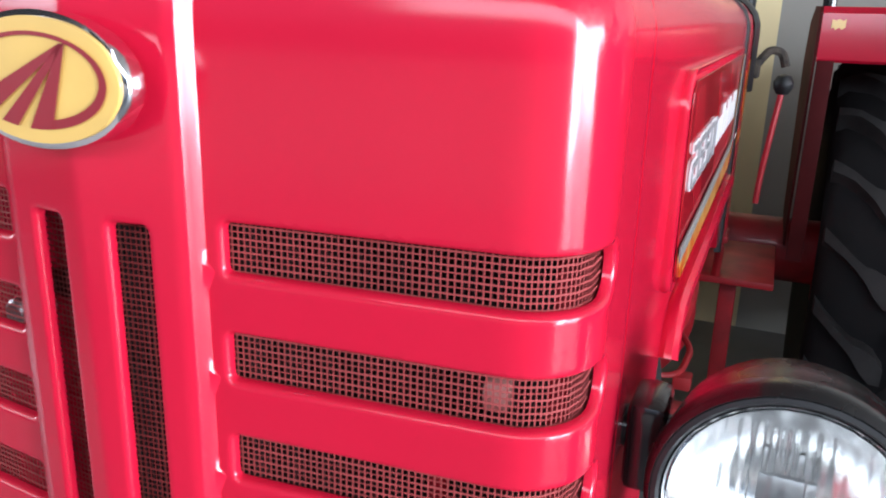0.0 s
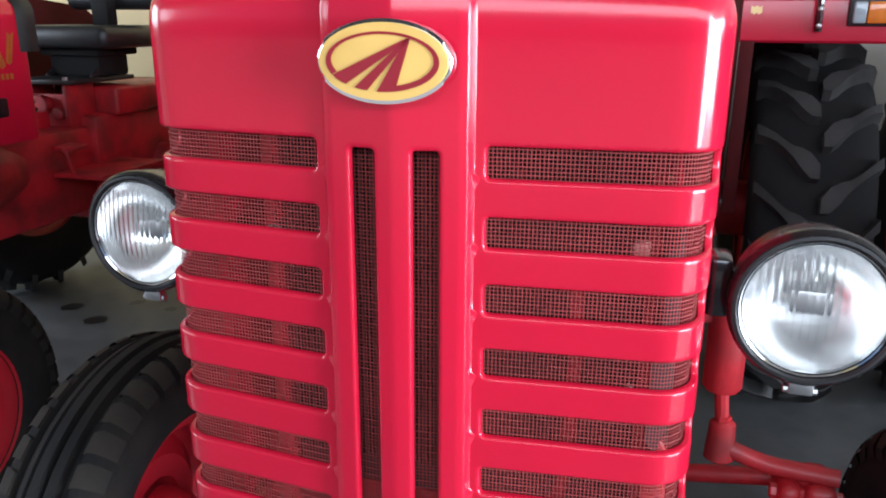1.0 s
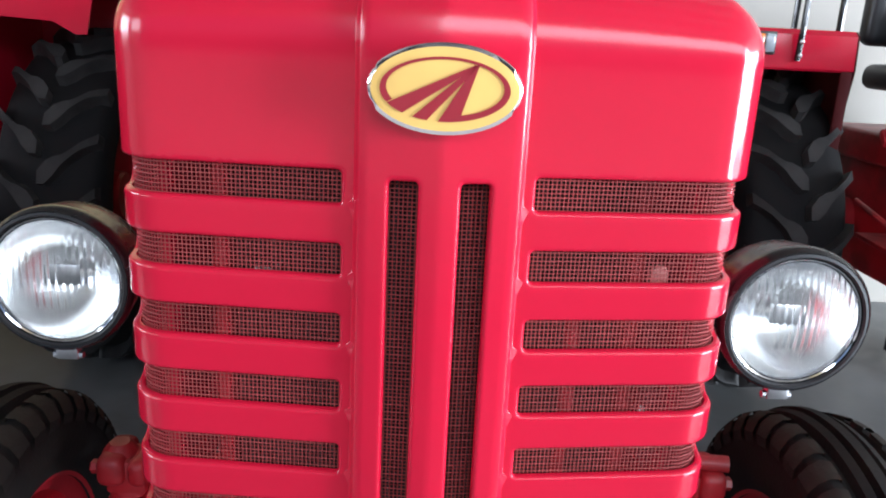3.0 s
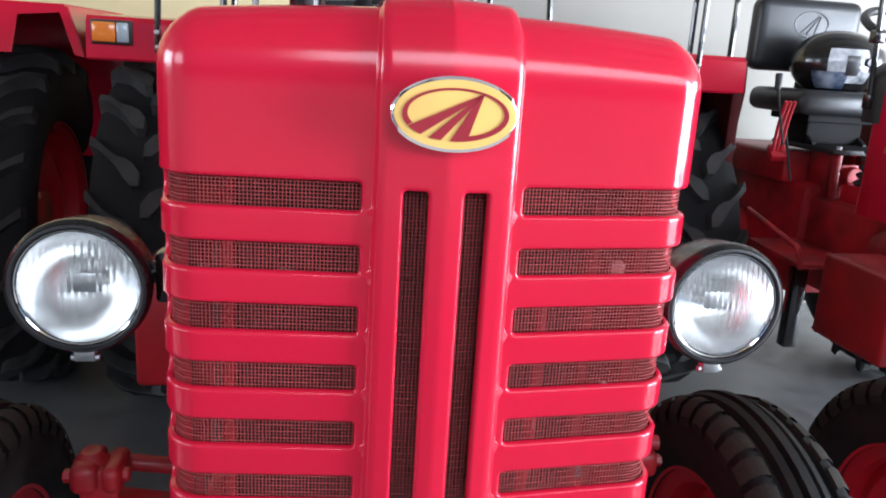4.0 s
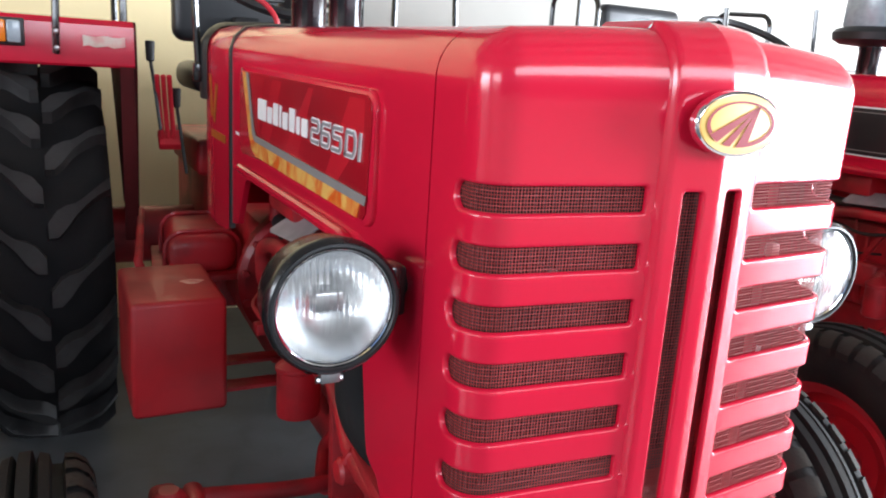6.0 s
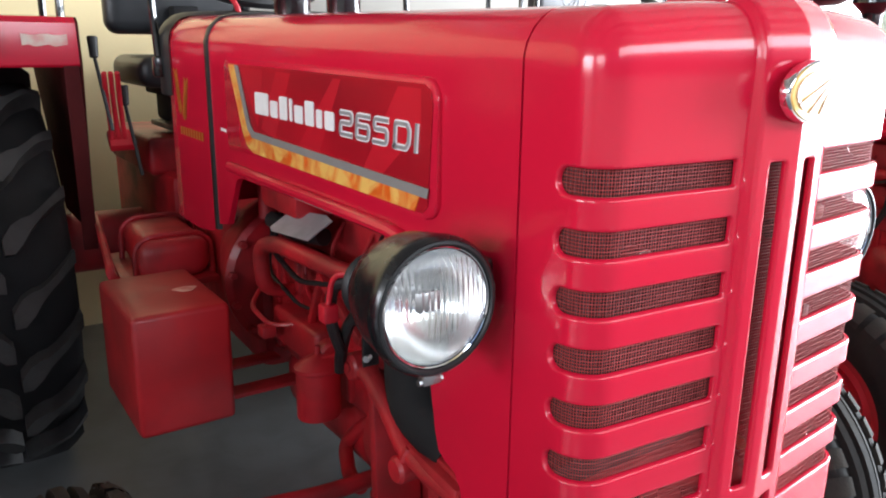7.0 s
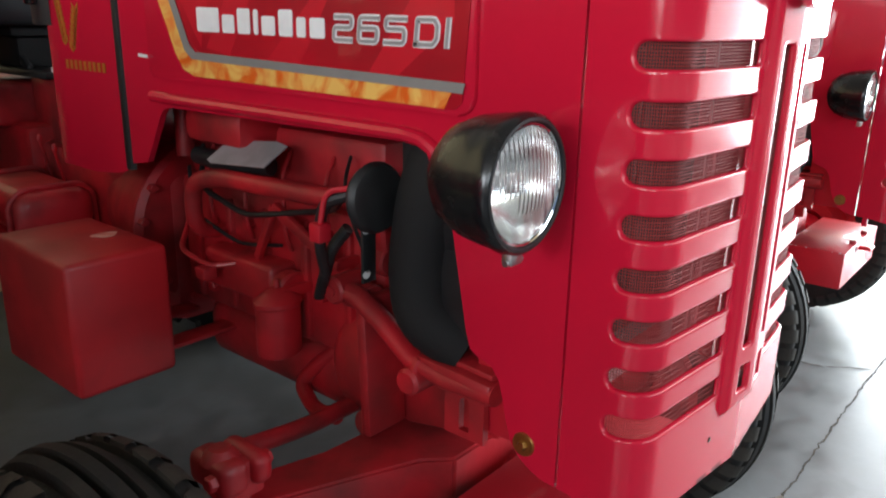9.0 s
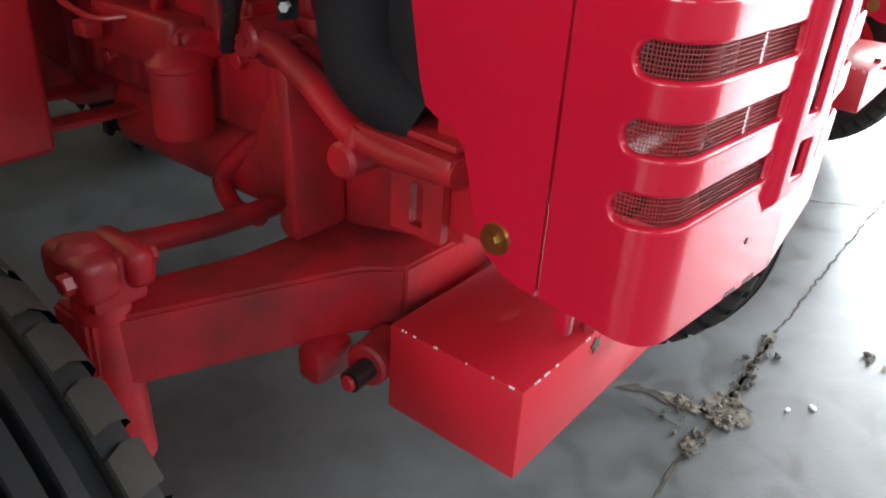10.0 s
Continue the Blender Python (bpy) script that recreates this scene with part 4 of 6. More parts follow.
    cyl(bm, (-0.20, 0.60, 0.80), (-0.20, 0.66, 0.80), 0.03, seg=16, bev=0.004)
    cyl(bm, (-0.19, 0.56, 0.88), (-0.19, 0.62, 0.88), 0.025, seg=16, bev=0.004)
    part("pump", bm, cast, block)
    bm = bmesh.new()
    tube(bm, [(-0.245, 0.61, 0.94), (-0.258, 0.64, 0.905), (-0.262, 0.66, 0.85), (-0.25, 0.69, 0.80)], 0.011, 10, 0.03)
    part("rubber_hose", bm, plastic, block)
    for n, run in enumerate(([(-0.155, 1.24, 1.0), (-0.21, 1.16, 0.93), (-0.215, 0.98, 0.90), (-0.20, 0.80, 0.93), (-0.235, 0.66, 0.96), (-0.265, 0.60, 0.99)],
                            [(-0.16, 1.30, 0.95), (-0.20, 1.22, 0.87), (-0.19, 1.05, 0.82), (-0.175, 0.92, 0.84)],
                            [(-0.15, 0.72, 1.03), (-0.20, 0.68, 0.99), (-0.215, 0.63, 0.93), (-0.20, 0.60, 0.86)])):
        bm = bmesh.new()
        tube(bm, run, 0.0055 - 0.001 * n, 8, 0.04)
        part("cable", bm, plastic, block, "black electric cable")
    for y in (0.76, 0.90, 1.04, 1.18):
        bm = bmesh.new()
        tube(bm, [(-0.165, y, 0.83), (-0.185, y - 0.01, 0.88), (-0.165, y + 0.02, 0.98), (-0.135, y + 0.03, 1.02)], 0.0045, 8, 0.03)
        part("injector_pipe", bm, cast, block)
    bm = bmesh.new()
    box(bm, -0.215, -0.15, 0.90, 1.16, 0.70, 0.80, 0.014, 3)
    cyl(bm, (-0.185, 0.90, 0.75), (-0.185, 0.86, 0.75), 0.04, seg=20, bev=0.006)
    part("injection_pump", bm, cast, block, "red injection pump")
    # grey heat shield and dark air tube under the bonnet
    bm = bmesh.new()
    plate(bm, [(1.07, 0.1), (1.05, 0.0), (0.88, 0.25), (0.87, 1.2), (0.91, 1.3), (1.06, 1.0)], lambda u, v, d: Vector((-0.246 + 0.05 * v + 0.7 * d, u, 0.996 + 0.035 * v - 0.7 * d)), 0.003)
    part("heat_shield", bm, galvanised, block, "bare grey heat shield")
    bm = bmesh.new()
    tube(bm, [(-0.195, 1.19, 0.99), (-0.195, 1.05, 0.985), (-0.17, 0.95, 0.99)], 0.018, 12, 0.03)
    part("air_hose", bm, plastic, block)
    bm = bmesh.new()
    box(bm, -0.22, -0.10, 0.98, 1.20, 1.02, 1.09, 0.02)
    cyl(bm, (-0.18, 1.27, 0.98), (-0.18, 1.27, 1.10), 0.02, seg=12)
    part("manifold", bm, cast, block)


def radiator(parent):
    bm = bmesh.new()
    box(bm, -0.215, 0.215, 0.19, 0.27, 0.75, 1.27, 0.01)
    rad = part("radiator", bm, core, parent, "dark radiator core behind the grille")
    bm = bmesh.new()
    k = 0
    while k < 58:
        x = -0.205 + 0.41 * k / 57
        box(bm, x - 0.001, x + 0.001, 0.178, 0.192, 0.80, 1.22)
        k += 1
    part("fin_pack", bm, core, rad)["kind"] = "stuff"
    bm = bmesh.new()
    box(bm, -0.22, 0.22, 0.185, 0.28, 1.24, 1.32, 0.02)
    part("header_tank", bm, cast, rad)
    bm = bmesh.new()
    box(bm, -0.22, 0.22, 0.185, 0.28, 0.70, 0.76, 0.015)
    part("bottom_tank", bm, cast, rad)
    for k in (-1, 1):
        bm = bmesh.new()
        box(bm, *sorted((k * 0.218, k * 0.232)), 0.165, 0.29, 0.68, 1.30, 0.004)
        part("side_frame", bm, sheet_red, rad)
        bm = bmesh.new()
        tube(bm, [(k * 0.205, 0.36, 1.12), (k * 0.228, 0.39, 1.02), (k * 0.225, 0.41, 0.90), (k * 0.225, 0.40, 0.825), (k * 0.20, 0.33, 0.785)], 0.048, 16, 0.07)
        part("radiator_hose", bm, rubber, rad, "thick black rubber radiator hose")
    bm = bmesh.new()
    lathe(bm, [(0.235, 0.0), (0.245, 0.0), (0.245, 0.10), (0.235, 0.10)], (0, 0.30, 1.02), (0, 1, 0), 36)
    part("fan_shroud", bm, plastic, rad)
    for k in (-1, 1):
        bm = bmesh.new()
        box(bm, *sorted((k * 0.19, k * 0.232)), 0.285, 0.45, 0.80, 1.13, 0.02, 3)
        part("shroud_flank", bm, plastic, rad, "black plastic fan shroud")
    # small oddments that show through the wire
    bm = bmesh.new()
    tube(bm, [(0.15, 0.13, 1.08), (0.153, 0.13, 1.0), (0.148, 0.13, 0.86), (0.13, 0.12, 0.76)], 0.008, 8, 0.03)
    part("overflow_pipe", bm, sheet_red, rad)
    bm = bmesh.new()
    box(bm, 0.205, 0.222, 0.06, 0.075, 1.130, 1.150, 0.005)
    part("cap_tag", bm, pale_mottle, rad)
    bm = bmesh.new()
    tube(bm, [(0.204, 0.065, 0.965), (0.209, 0.06, 0.985), (0.213, 0.062, 1.005)], 0.003, 6)
    part("paper_shred", bm, white, rad)
    bm = bmesh.new()
    cyl(bm, (-0.155, 0.075, 1.13), (-0.155, 0.045, 1.13), 0.012, seg=12, bev=0.003)
    part("drain_plug", bm, steel, rad)


def horn(parent):
    bm = bmesh.new()
    c, ax = Vector((-0.262, 0.515, 1.005)), Vector((-0.12, -1, 0.06)).normalized()
    lathe(bm, [(0, -0.012), (0.046, -0.012), (0.052, -0.006), (0.054, 0.0), (0.050, 0.010), (0.034, 0.022), (0.028, 0.045), (0, 0.048)], c, -ax, 32)
    lathe(bm, [(0.048, -0.014), (0.038, -0.017), (0.012, -0.015), (0, -0.018)], c, -ax, 32)
    disc = part("horn", bm, plastic, parent, "matt black disc horn on a bracket")
    bm = bmesh.new()
    beam(bm, c + Vector((0.0, 0.02, -0.02)), c + Vector((0.0, 0.02, -0.135)), 0.028, 0.006, 0.001)
    part("horn_bracket", bm, plastic, disc)
    bm = bmesh.new()
    tube(bm, [c + Vector((-0.01, 0.05, 0.0)), c + Vector((-0.03, 0.10, -0.015)), c + Vector((-0.03, 0.115, -0.08)), c + Vector((-0.005, 0.13, -0.14))], 0.010, 10, 0.04)
    part("cable_sleeve", bm, plastic, disc)
    bm = bmesh.new()
    tube(bm, [c + Vector((-0.012, 0.045, 0.01)), c + Vector((-0.035, 0.085, 0.005)), c + Vector((-0.04, 0.095, -0.05))], 0.005, 8, 0.03)
    box(bm, c.x - 0.052, c.x - 0.026, c.y + 0.082, c.y + 0.112, c.z - 0.075, c.z - 0.045, 0.004)
    part("red_connector", bm, sheet_red, disc, "red wire with a plug")
    for dz in (-0.02, -0.09):
        bm = bmesh.new()
        cyl(bm, c + Vector((-0.012, 0.012, dz - 0.03)), c + Vector((-0.002, 0.02, dz - 0.03)), 0.006, seg=6)
        part("bracket_bolt", bm, steel, disc)


def side_box(parent):
    bm = bmesh.new()
    box(bm, -0.517, -0.325, 0.945, 1.242, 0.598, 0.850, 0.012, 3)
    case = part("battery_box", bm, dusty_red, parent, "red sheet steel battery box, dusty")
    bm = bmesh.new()
    box(bm, -0.33, -0.14, 1.0, 1.05, 0.61, 0.62, 0.003)
    part("shelf_bracket", bm, cast, case)
    bm = bmesh.new()
    box(bm, -0.33, -0.14, 1.15, 1.20, 0.61, 0.62, 0.003)
    part("shelf_bracket", bm, cast, case)
    # pale mottled patch that paints a glare onto the lid
    bm = bmesh.new()
    glare_loop = [(0.034 * math.cos(a) * (1 + 0.25 * math.sin(3 * a)), 0.026 * math.sin(a)) for a in (2 * math.pi * j / 20 for j in range(20))]
    plate(bm, glare_loop, lambda u, v, d: Vector((-0.375 + u * 0.7, 1.08 + v * 0.7, 0.8505 + d)), 0.0006)
    part("worn_spot", bm, pale_mottle, case, "pale patch of painted glare on the lid")


FENDER_PARTS = ("fender", "clear_light", "amber_light", "light_housing", "mirror_rod", "rod_screw", "grab_rail", "fender_stay", "inner_panel")


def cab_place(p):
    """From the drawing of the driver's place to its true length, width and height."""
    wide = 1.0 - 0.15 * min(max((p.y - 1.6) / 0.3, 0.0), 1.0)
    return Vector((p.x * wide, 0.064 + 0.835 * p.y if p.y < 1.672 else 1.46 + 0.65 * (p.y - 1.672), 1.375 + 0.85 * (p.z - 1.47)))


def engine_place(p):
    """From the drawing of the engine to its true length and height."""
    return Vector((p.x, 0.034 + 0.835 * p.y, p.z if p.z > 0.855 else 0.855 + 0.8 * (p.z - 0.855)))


def rear_end(parent):
    before = {ob.name for ob in parent.children_recursive}
    bm = bmesh.new()
    box(bm, -0.165, 0.165, 1.36, 2.5, 0.52, 0.93, 0.03)
    box(bm, -0.21, 0.21, 2.3, 3.5, 0.46, 0.98, 0.03)
    cyl(bm, (-0.75, 2.95, 0.66), (0.75, 2.95, 0.66), 0.12, seg=28)
    gearbox = part("gearbox", bm, cast, parent, "red gearbox and rear axle housing")
    bm = bmesh.new()
    lathe(bm, [(0, 0), (0.23, 0), (0.245, 0.012), (0.245, 0.03), (0.235, 0.045), (0.225, 0.12), (0.19, 0.26), (0.175, 0.36), (0, 0.36)], (0, 1.37, 0.79), (0, 1, 0), 40)
    bm2 = bmesh.new()
    box(bm2, -0.25, 0.25, 2.46, 3.3, 0.965, 1.105, 0.02, 3)
    part("lift_cover", bm2, cast, gearbox)
    bell = part("bell_housing", bm, cast, gearbox, "rounded red clutch housing")
    for a in range(150, 260, 22):
        bm = bmesh.new()
        x, z = 0.232 * math.cos(radians(a)), 0.79 + 0.232 * math.sin(radians(a))
        cyl(bm, (x, 1.375, z), (x, 1.352, z), 0.011, seg=6, bev=0.002)
        part("flange_bolt", bm, cast, bell)
    for k in (-1, 1):
        if k > 0:
            bm = bmesh.new()
            box(bm, 0.20, 0.46, 1.90, 2.5, 0.735, 0.755, 0.004)
            board = part("footboard", bm, cast, parent, "plain red footboard plate")
            bm = bmesh.new()
            tube(bm, [(0.30, 1.92, 0.755), (0.30, 1.86, 0.86), (0.27, 1.9, 0.87)], 0.012, 8, 0.04)
            box(bm, 0.22, 0.32, 1.88, 2.04, 0.86, 0.882, 0.006)
            part("pedal", bm, cast, board)
            bm = bmesh.new()
            box(bm, 0.31, 0.36, 2.10, 2.15, 0.30, 0.737, 0.004)
            part("step_post", bm, cast, board)
        else:
            bm = bmesh.new()
            box(bm, -0.44, -0.18, 1.72, 2.32, 0.705, 0.725, 0.004)
            board = part("footboard", bm, cast, parent, "red footboard carrying a flat strapped tank")
            bm = bmesh.new()
            box(bm, -0.405, -0.20, 1.74, 2.28, 0.728, 0.855, 0.045, 4)
            part("tank", bm, cast, board, "dull red flat tank with rounded edges")
            for y in (1.80, 2.20):
                bm = bmesh.new()
                tube(bm, [(-0.415, y, 0.72), (-0.412, y, 0.83), (-0.375, y, 0.862), (-0.23, y, 0.862), (-0.193, y, 0.83), (-0.19, y, 0.72)], 0.009, 8, 0.03)
                part("strap", bm, cast, board)
            bm = bmesh.new()
            tube(bm, [(-0.44, 1.70, 0.715), (-0.47, 1.66, 0.80), (-0.47, 2.30, 0.86)], 0.012, 8, 0.04)
            part("foot_rail", bm, cast, board)
            bm = bmesh.new()
            box(bm, -0.37, -0.31, 1.95, 2.02, 0.30, 0.706, 0.004)
            part("step_post", bm, black, board)
        bm = bmesh.new()
        xi, xo = k * 0.411, k * 0.822
        a, b = sorted((xi, xo))
        prof = [(1.80, 1.290), (1.80, 1.296), (1.810, 1.398), (1.83, 1.414), (2.25, 1.428), (2.60, 1.39), (2.78, 1.28)]
        vo = [[bm.verts.new((x, y, z)) for y, z in prof] for x in (a, b)]
        vi = [[bm.verts.new((x, y + 0.006, z - 0.006)) for y, z in prof] for x in (a, b)]
        for i in range(len(prof) - 1):
            bm.faces.new((vo[0][i], vo[1][i], vo[1][i + 1], vo[0][i + 1]))
            bm.faces.new((vi[0][i], vi[0][i + 1], vi[1][i + 1], vi[1][i]))
        for i in (0, len(prof) - 1):
            bm.faces.new((vo[0][i], vi[0][i], vi[1][i], vo[1][i]))
        for s in (0, 1):
            for i in range(len(prof) - 1):
                bm.faces.new((vo[s][i], vo[s][i + 1], vi[s][i + 1], vi[s][i]))
        poly = [(1.88, 0.80), (2.35, 0.80), (2.76, 1.26), (2.60, 1.39), (2.25, 1.428), (1.83, 1.414), (1.810, 1.398), (1.80, 1.290)]
        fender = part("fender", bm, paint, parent, "red flat-topped rear fender")
        bm = bmesh.new()
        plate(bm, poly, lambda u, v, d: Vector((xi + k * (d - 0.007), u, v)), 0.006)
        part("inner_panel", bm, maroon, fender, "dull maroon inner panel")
        bm = bmesh.new()
        box(bm, *sorted((k * 0.695, k * 0.728)), 1.776, 1.806, 1.338, 1.396, 0.005)
        part("clear_light", bm, clear_lens, fender)
        bm = bmesh.new()
        box(bm, *sorted((k * 0.730, k * 0.798)), 1.776, 1.806, 1.338, 1.396, 0.005)
        part("amber_light", bm, amber, fender, "amber indicator lens")
        bm = bmesh.new()
        box(bm, *sorted((k * 0.686, k * 0.804)), 1.790, 1.812, 1.331, 1.403, 0.004)
        part("light_housing", bm, plastic, fender)
        bm = bmesh.new()
        tube(bm, [(k * 0.612, 1.788, 1.315), (k * 0.610, 1.784, 1.40), (k * 0.600, 1.80, 1.70)], 0.010, 8, 0.03)
        part("mirror_rod", bm, black, fender)
        for z in (1.331, 1.375):
            bm = bmesh.new()
            lathe(bm, [(0, 0.006), (0.006, 0.004), (0.008, 0.0)], (k * 0.611, 1.775, z), (0, -1, 0), 12)
            part("rod_screw", bm, steel, fender)
        bm = bmesh.new()
        tube(bm, [(k * 0.43, 1.90, 1.41), (k * 0.43, 1.90, 1.66), (k * 0.43, 2.22, 1.68), (k * 0.43, 2.22, 1.42)], 0.011, 8, 0.06)
        part("grab_rail", bm, black, fender, "bent black tube grab rail")
        bm = bmesh.new()
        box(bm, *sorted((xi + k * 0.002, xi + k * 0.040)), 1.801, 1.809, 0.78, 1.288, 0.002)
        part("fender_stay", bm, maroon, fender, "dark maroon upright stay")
    # seat
    bm = bmesh.new()
    box(bm, -0.28, 0.28, 2.91, 3.05, 1.47, 1.82, 0.05, 4)
    back = part("backrest", bm, vinyl, parent, "black vinyl seat back with rounded corners")
    bm = bmesh.new()
    tube(bm, [(0.09 * math.cos(a), 2.911, 1.70 + 0.06 * math.sin(a)) for a in (2 * math.pi * j / 36 for j in range(37))], 0.005, 6, caps=False)
    for x in (-0.055, -0.02, 0.02):
        tube(bm, [(x, 2.911, 1.655), (0.042 + x * 0.15, 2.911, 1.74)], 0.005, 6)
    part("embossed_ring", bm, vinyl, back, "embossed oval with stripes")
    bm = bmesh.new()
    box(bm, -0.275, 0.275, 2.36, 2.94, 1.285, 1.395, 0.045, 4)
    part("seat_cushion", bm, vinyl, parent, "black vinyl seat cushion")
    bm = bmesh.new()
    box(bm, -0.17, 0.17, 2.46, 2.86, 1.25, 1.295, 0.01)
    box(bm, -0.05, 0.05, 2.80, 2.90, 1.30, 1.58, 0.01)
    # plain block added to fill the bright gap under the seat with black
    box(bm, -0.145, 0.145, 2.50, 2.80, 1.148, 1.275, 0.02)
    under = part("seat_suspension", bm, rubber, parent, "black seat carrier with a filler block below")
    for x in (-0.13, 0.13):
        bm = bmesh.new()
        beam(bm, (x, 2.44, 1.145), (x, 2.74, 1.28), 0.018, 0.03, 0.004)
        beam(bm, (x, 2.74, 1.145), (x, 2.48, 1.28), 0.018, 0.03, 0.004)
        part("scissor_link", bm, plastic, under)
    bm = bmesh.new()
    box(bm, -0.17, 0.17, 2.18, 2.80, 1.128, 1.15, 0.006)
    tray = part("seat_plate", bm, plastic, parent, "black plate on a red riser")
    for x in (-0.13, 0.13):
        bm = bmesh.new()
        cyl(bm, (x, 2.20, 1.15), (x, 2.20, 1.164), 0.014, seg=6)
        part("plate_bolt", bm, steel, tray)
    bm = bmesh.new()
    box(bm, -0.13, -0.105, 2.20, 2.45, 0.92, 1.13, 0.006)
    box(bm, 0.105, 0.13, 2.20, 2.45, 0.92, 1.13, 0.006)
    box(bm, -0.13, 0.13, 2.24, 2.26, 0.92, 1.08, 0.006)
    cyl(bm, (-0.03, 2.24, 1.03), (-0.03, 2.19, 1.03), 0.045, seg=20, bev=0.006)
    cyl(bm, (0.06, 2.24, 0.99), (0.06, 2.20, 0.99), 0.03, seg=16, bev=0.005)
    part("riser", bm, cast, parent, "red steel seat riser")
    bm = bmesh.new()
    for j in (-1, 0, 1):
        tube(bm, [(-0.37 + 0.020 * j, 2.32, 1.12), (-0.382 + 0.020 * j, 2.28, 1.25), (-0.392 + 0.020 * j, 2.22, 1.345)], 0.0085, 8, 0.05)
    beam(bm, (-0.36, 2.30, 1.09), (-0.36, 2.36, 1.14), 0.085, 0.03, 0.006)
    quad = part("hydraulic_quadrant", bm, sheet_red, parent, "red slotted lever quadrant")
    for x, y, z in ((-0.425, 2.30, 1.46), (-0.335, 2.35, 1.30)):
        bm = bmesh.new()
        tube(bm, [(x + 0.02, y - 0.1, z - 0.3), (x, y, z - 0.06)], 0.006, 6)
        cyl(bm, (x, y, z - 0.07), (x, y + 0.004, z), 0.014, 0.017, 12, 0.004)
        part("lever", bm, plastic, quad)
    bm = bmesh.new()
    for j in range(5):
        lathe(bm, [(0.050 - 0.004 * j, 0), (0.062 - 0.0045 * j, 0.010), (0.062 - 0.0045 * j, 0.017), (0.048 - 0.004 * j, 0.028)], (-0.035, 2.08 - 0.003 * j, 1.005 + 0.034 * j), (0, 0, 1), 24)
    boot = part("gear_boot", bm, plastic, parent, "black rubber gear lever boot")
    bm = bmesh.new()
    box(bm, -0.105, 0.035, 1.99, 2.17, 0.92, 1.007, 0.004)
    part("boot_plate", bm, sheet_red, boot)
    bm = bmesh.new()
    tube(bm, [(-0.035, 2.07, 1.16), (-0.05, 2.01, 1.26), (-0.10, 1.98, 1.36)], 0.007, 8, 0.05)
    lathe(bm, [(0, -0.02), (0.018, -0.014), (0.022, 0), (0.016, 0.018), (0, 0.022)], (-0.10, 1.98, 1.37), (0, 0, 1), 16)
    part("gear_lever", bm, plastic, boot)
    for x, y, z in ((-0.215, 2.17, 0.955), (-0.215, 2.05, 0.935)):
        bm = bmesh.new()
        tube(bm, [(x + 0.03, y + 0.02, z - 0.13), (x, y, z - 0.01)], 0.005, 8)
        lathe(bm, [(0, -0.014), (0.007, -0.012), (0.009, -0.004), (0.008, 0.006), (0.005, 0.013), (0, 0.014)], (x, y, z), (0, 0, 1), 14)
        part("short_lever", bm, cast, gearbox, "short red lever with a worn knob")
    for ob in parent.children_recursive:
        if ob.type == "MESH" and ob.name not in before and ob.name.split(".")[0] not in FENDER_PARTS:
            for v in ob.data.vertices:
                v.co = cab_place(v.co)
    # steering
    bm = bmesh.new()
    ax = Vector((0, -0.45, 1)).normalized()
    c = Vector((0, 1.64, 1.53))
    turn = ax.to_track_quat("Z", "Y").to_matrix()
    ring = [c + turn @ Vector((0.19 * math.cos(2 * math.pi * j / 40), 0.19 * math.sin(2 * math.pi * j / 40), 0)) for j in range(41)]
    tube(bm, ring, 0.015, 8, caps=False)
    for a in (90, 210, 330):
        tube(bm, [c - ax * 0.03, c + turn @ Vector((0.19 * math.cos(radians(a)), 0.19 * math.sin(radians(a)), 0))], 0.008, 6)
    cyl(bm, c - ax * 0.05, c, 0.035, 0.03, 16)
    tube(bm, [c - ax * 0.04, c - ax * 0.30], 0.022, 10)
    part("steering_wheel", bm, plastic, parent, "black steering wheel on its column")
    bm = bmesh.new()
    tube(bm, [(-0.290, 1.47, 1.30), (-0.296, 1.47, 1.42), (-0.30, 1.48, 1.62)], 0.009, 8, 0.05)
    box(bm, -0.304, -0.276, 1.455, 1.485, 1.27, 1.32, 0.006)
    box(bm, -0.318, -0.283, 1.455, 1.49, 1.475, 1.515, 0.006)
    part("mirror_stalk", bm, black, parent)
    bm = bmesh.new()
    tube(bm, [(-0.092, 1.44, 1.395), (-0.095, 1.44, 1.44), (-0.12, 1.45, 1.475), (-0.24, 1.51, 1.545)], 0.007, 8, 0.04)
    part("throttle_rod", bm, sheet_red, parent)
    bm = bmesh.new()
    tube(bm, [(0.322, 1.66, 0.95), (0.325, 1.67, 1.02), (0.344, 1.70, 1.21)], 0.007, 8, 0.03)
    lever = part("hand_lever", bm, sheet_red, parent, "thin red hand lever")
    bm = bmesh.new()
    lathe(bm, [(0, -0.026), (0.014, -0.022), (0.022, -0.008), (0.023, 0.006), (0.015, 0.02), (0, 0.025)], (0.346, 1.703, 1.232), (0, 0, 1), 18)
    part("knob", bm, plastic, lever, "round black knob")
    bm = bmesh.new()
    tube(bm, [(0.286, 1.47, 1.28), (0.31, 1.48, 1.315), (0.335, 1.49, 1.31), (0.345, 1.49, 1.28)], 0.009, 8, 0.02)
    box(bm, 0.276, 0.296, 1.455, 1.485, 1.255, 1.295, 0.005)
    part("cable_hook", bm, crack_dark, parent)


